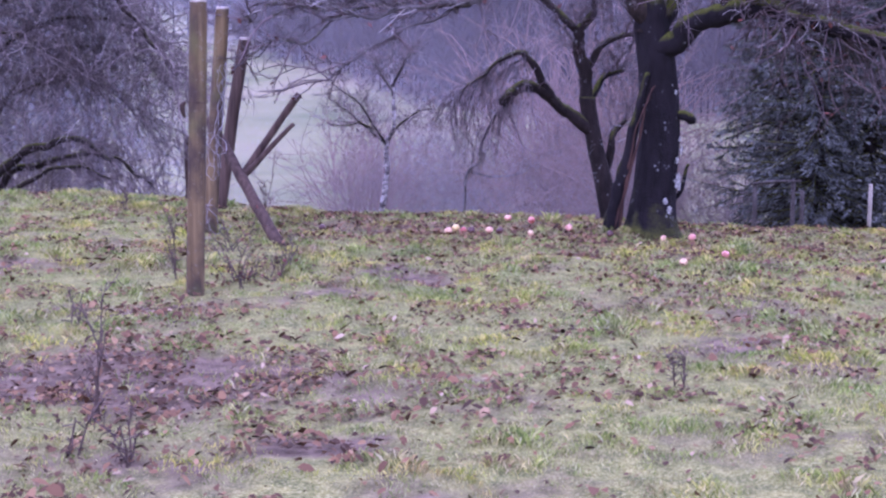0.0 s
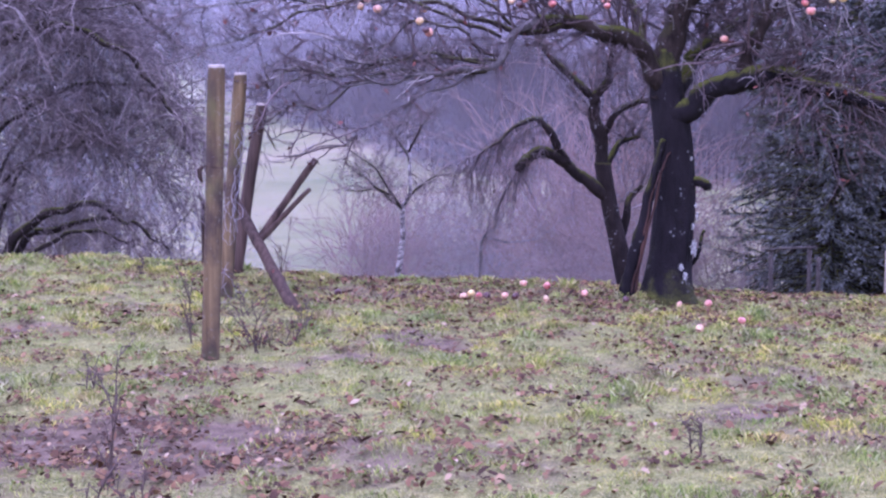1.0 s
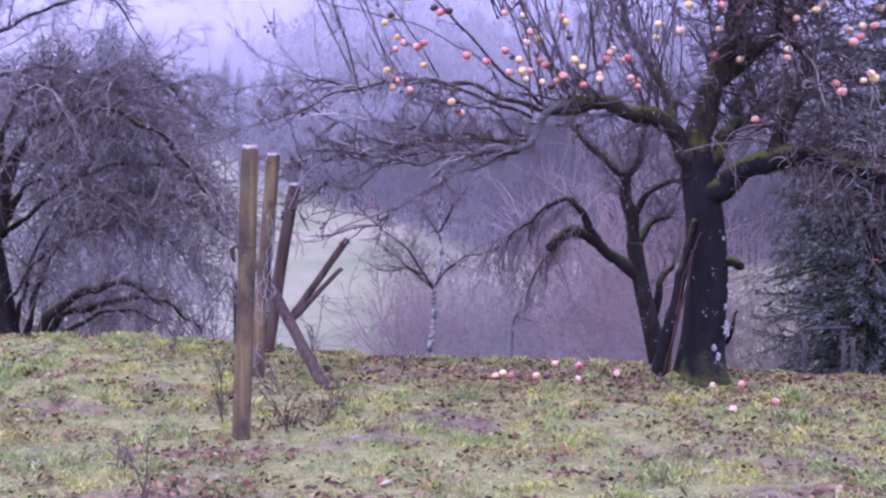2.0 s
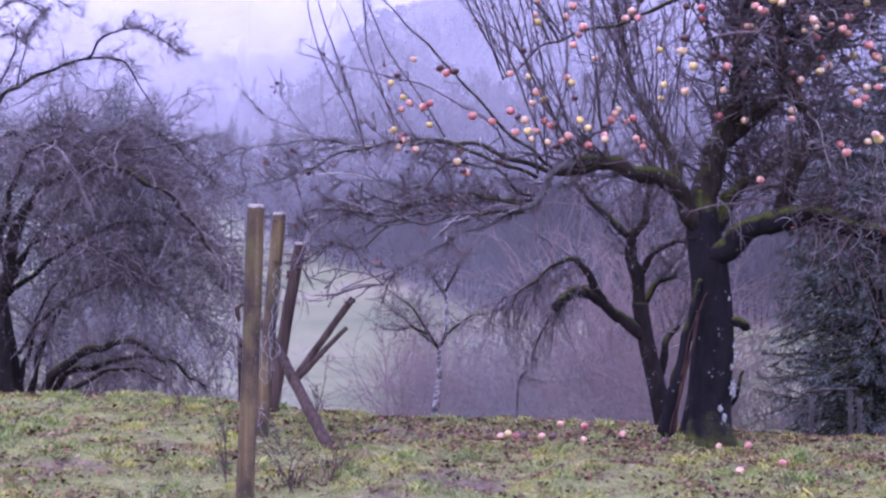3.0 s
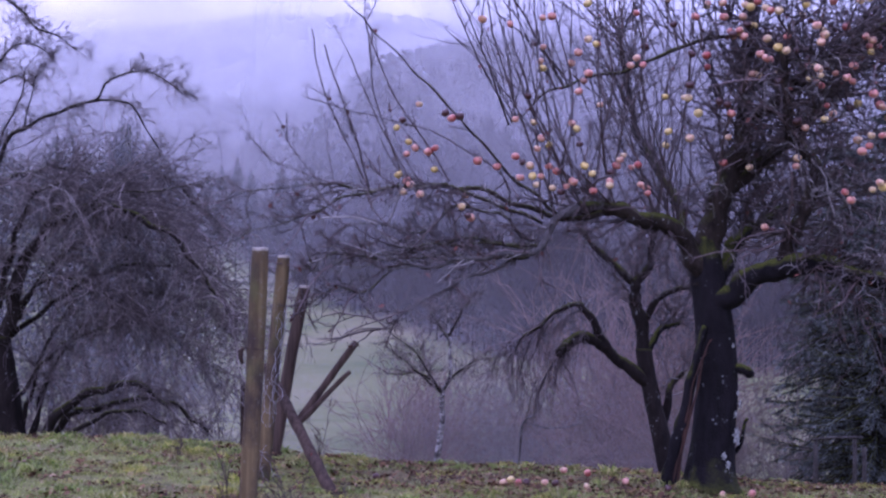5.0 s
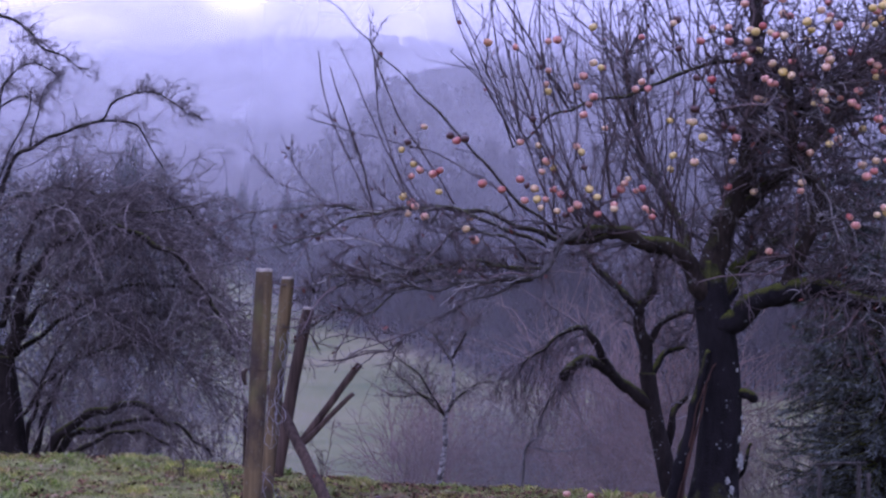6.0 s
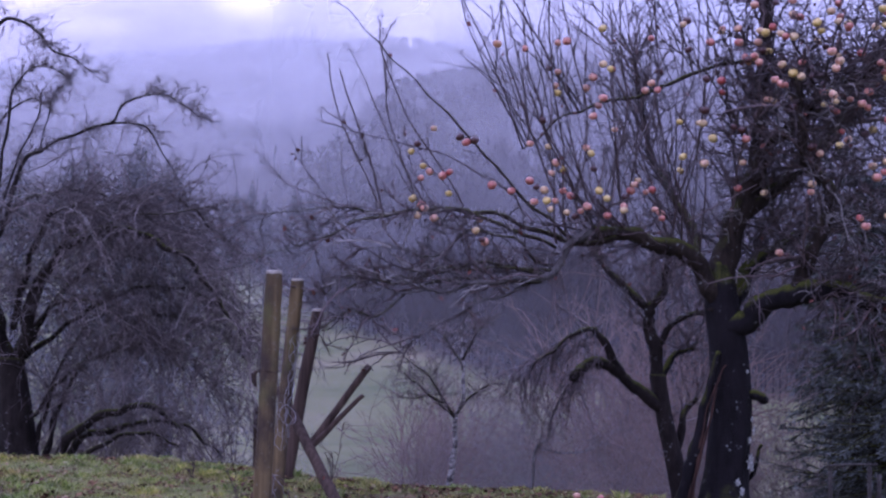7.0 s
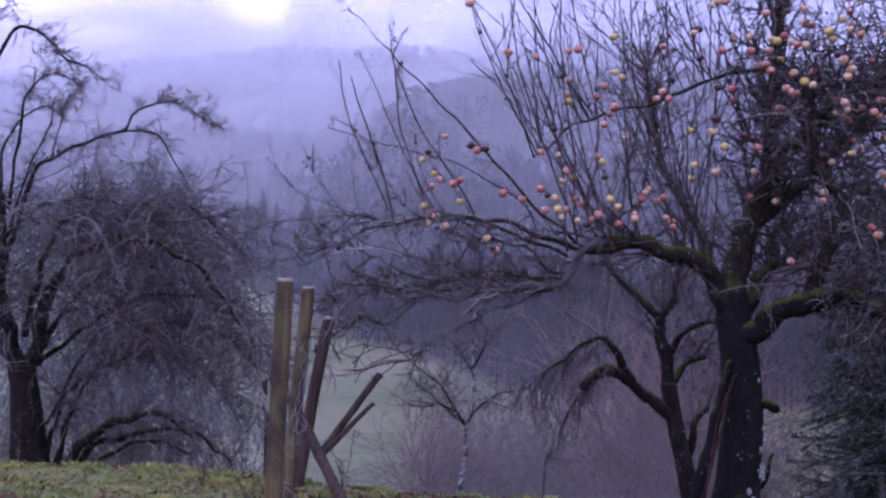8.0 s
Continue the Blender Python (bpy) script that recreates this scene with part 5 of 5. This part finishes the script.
rng = random.Random(91)
mass = [(x, 88 + rng.uniform(0, 9), top - g(x, 90) + rng.uniform(-0.8, 0.3), rng.uniform(11.5, 14.0)) for x, top in
        ((-20.6, 7.2), (-21.3, 9.6), (-22.1, 10.8), (-22.9, 11.4), (-23.7, 11.0), (-24.6, 11.9), (-25.6, 11.2), (-26.6, 10.9), (-27.8, 10.2), (-29.2, 10.8), (-31.0, 11.4), (-33.0, 10.5))]
for n, (x, y, tall, wide) in enumerate(mass + [(-75.5, 420, 37, 12), (-72.5, 426, 34, 11), (-82, 431, 35, 12), (-63, 422, 36, 12), (-58, 418, 32, 11), (-87, 436, 33, 12)]):
    far_spruce(x, y, tall, wide, 200 + n)

# ---- woods on the far hillsides ----
rng = random.Random(41)
bare, dark = Build(), Build()
made = 0
while made < 19000:
    y = 180 + 1500 * rng.random() ** 1.25
    x = rng.uniform(-0.4, 0.4) * y
    if y < float(edge(x)) + 2:
        continue
    made += 1
    z = g(x, y)
    tall = rng.uniform(7, 13)
    p = Vector((x, y, z))
    fine = 3 if y < 330 else 2 if y < 520 else 1
    if rng.random() < 0.3:
        for s in range(13 * fine * fine):
            h = tall * rng.uniform(0.1, 1.0)
            a, w = rng.uniform(0, 6.28), tall * 0.2 * (1.02 - h / tall) + 0.2
            o = p + Vector((math.cos(a) * w, math.sin(a) * w, h - 0.6 - w * 0.3))
            q = o + Vector((-math.cos(a) * w, -math.sin(a) * w, 0.6 + w * 0.3)) / fine
            c = Vector((-math.sin(a), math.cos(a), 0)) * w * 0.35 / fine
            dark.face(q, o + c, o - c)
    else:
        bare.face(p + Vector((-0.15, 0, 0)), p + Vector((0.15, 0, 0)), p + Vector((0, 0, tall * 0.9)))
        for s in range(13 * fine):
            q = p + Vector((0, 0, tall * rng.uniform(0.25, 0.75)))
            d = Vector((rng.gauss(0, 0.5), rng.gauss(0, 0.3), rng.uniform(0.4, 1.0))).normalized() * tall * rng.uniform(0.2, 0.42)
            c = Vector((rng.gauss(0, 0.45), 0, rng.gauss(0, 0.2))) / fine ** 1.6
            bare.face(q, q + d * 0.5 + c, q + d, q + d * 0.6 - c)
tagged(new("far_woods", bare.mesh("far_woods", M_WOODS, False)), "bare deciduous woods on the misty hillsides", "woods", kind="stuff")
tagged(new("far_spruces", dark.mesh("far_spruces", M_FARNEEDLE, False)), "dark spruces among the woods on the hillsides", "woods", kind="stuff")

# ---- grass and leaf litter ----
rs = np.random.RandomState(7)


def fan(count, y0, y1):
    """Random places in the stretch of meadow between two distances."""
    y = np.sqrt(rs.uniform(y0 ** 2, y1 ** 2, count))
    return rs.uniform(-0.36, 0.36, count) * y, y


def mesh_of(name, v, nper, mat):
    me = bpy.data.meshes.new(name)
    n = len(v) // nper
    me.vertices.add(len(v))
    me.vertices.foreach_set("co", v.astype(np.float32).ravel())
    me.loops.add(len(v))
    me.loops.foreach_set("vertex_index", np.arange(len(v), dtype=np.int32))
    me.polygons.add(n)
    me.polygons.foreach_set("loop_start", np.arange(0, len(v), nper, dtype=np.int32))
    me.materials.append(mat)
    me.update(calc_edges=True)
    me.validate()
    return me


x, y = fan(520000, 4.2, 15.5)
clump = 0.6 * value_noise(x, y, 4.5, 1) + 0.4 * value_noise(x, y, 11, 2)
keep = rs.rand(len(x)) < (0.25 + 1.1 * clump) * (1.05 - 0.9 * bare_soil(x, y)).clip(0.06, 1)
x, y, clump = x[keep], y[keep], clump[keep]
n = len(x)
tall = rs.uniform(0.012, 0.032, n) * (0.4 + 1.0 * clump) * (1 + 0.5 * (value_noise(x, y, 2.1, 9) - 0.4).clip(0, 1) / 0.3)
tall *= (0.4 + 0.9 * ((value_noise(x, y, 6.5, 10) - 0.25) / 0.5).clip(0, 1.3)) * (0.6 + 0.04 * y)
a = rs.uniform(0, 6.283, n)
lean = rs.uniform(0.1, 0.9, n) * tall
w = rs.uniform(0.0006, 0.0018, n) * (0.4 + 0.11 * y)
z = height(x, y) - 0.005
ta = rs.uniform(0, 6.283, n)
v = np.zeros((n, 4, 3))
v[:, 0] = np.c_[x - np.cos(ta) * w, y - np.sin(ta) * w, z]
v[:, 1] = np.c_[x + np.cos(ta) * w, y + np.sin(ta) * w, z]
v[:, 2] = np.c_[x + np.cos(ta) * w * 0.7 + np.cos(a) * lean * 0.4, y + np.sin(ta) * w * 0.7 + np.sin(a) * lean * 0.4, z + tall * 0.7]
v[:, 3] = np.c_[x + np.cos(a) * lean, y + np.sin(a) * lean, z + tall]
grass = new("grass", mesh_of("grass", v.reshape(-1, 3), 4, M_GRASS))
tagged(grass, "short tufted autumn grass, yellowed and patchy", "grass", kind="stuff")

x, y = fan(74000, 4.2, 14.5)
s = bare_soil(x, y)
under = np.exp(-((x - 0.9) / 2.4) ** 2) / (1 + np.exp(-(y - 10.6) / 0.5)) + 0.35 * np.exp(-((x - 2.2) / 1.3) ** 2) / (1 + np.exp(-(y - 8.6) / 0.7))
patch = value_noise(x, y, 3.1, 5) * 0.6 + value_noise(x, y, 8, 6) * 0.4
keep = rs.rand(len(x)) < 0.6 * (0.12 + 0.85 * (patch > 0.56) + 0.9 * s.clip(0, 1) * (patch > 0.33) + 0.55 * under)
x, y = x[keep], y[keep]
n = len(x)
size = rs.uniform(0.007, 0.020, n) * np.where(rs.rand(n) < 0.15, 1.6, 1.0)
a = rs.uniform(0, 6.283, n)
z = height(x, y) + rs.uniform(0.008, 0.03, n)
u = np.c_[np.cos(a), np.sin(a), rs.normal(0, 0.35, n)]
q = np.c_[-np.sin(a), np.cos(a), rs.normal(0, 0.35, n)]
curl = np.c_[np.zeros(n), np.zeros(n), rs.uniform(0.3, 1.6, n)]
c = np.c_[x, y, z]
v = np.zeros((n, 6, 3))
for i, (f, h, k_) in enumerate([(-1.0, 0.0, 0.3), (-0.35, 0.5, 0.5), (0.45, 0.45, 0.4), (1.15, 0.0, 0.2), (0.4, -0.5, 0.4), (-0.4, -0.45, 0.5)]):
    v[:, i] = c + (u * f + q * h * 1.2 + curl * k_ * (abs(h) * 1.2)) * size[:, None]
litter = new("fallen_leaves", mesh_of("fallen_leaves", v.reshape(-1, 3), 6, M_LEAF))
tagged(litter, "curled brown autumn leaves lying in the grass", "leaves", kind="stuff")
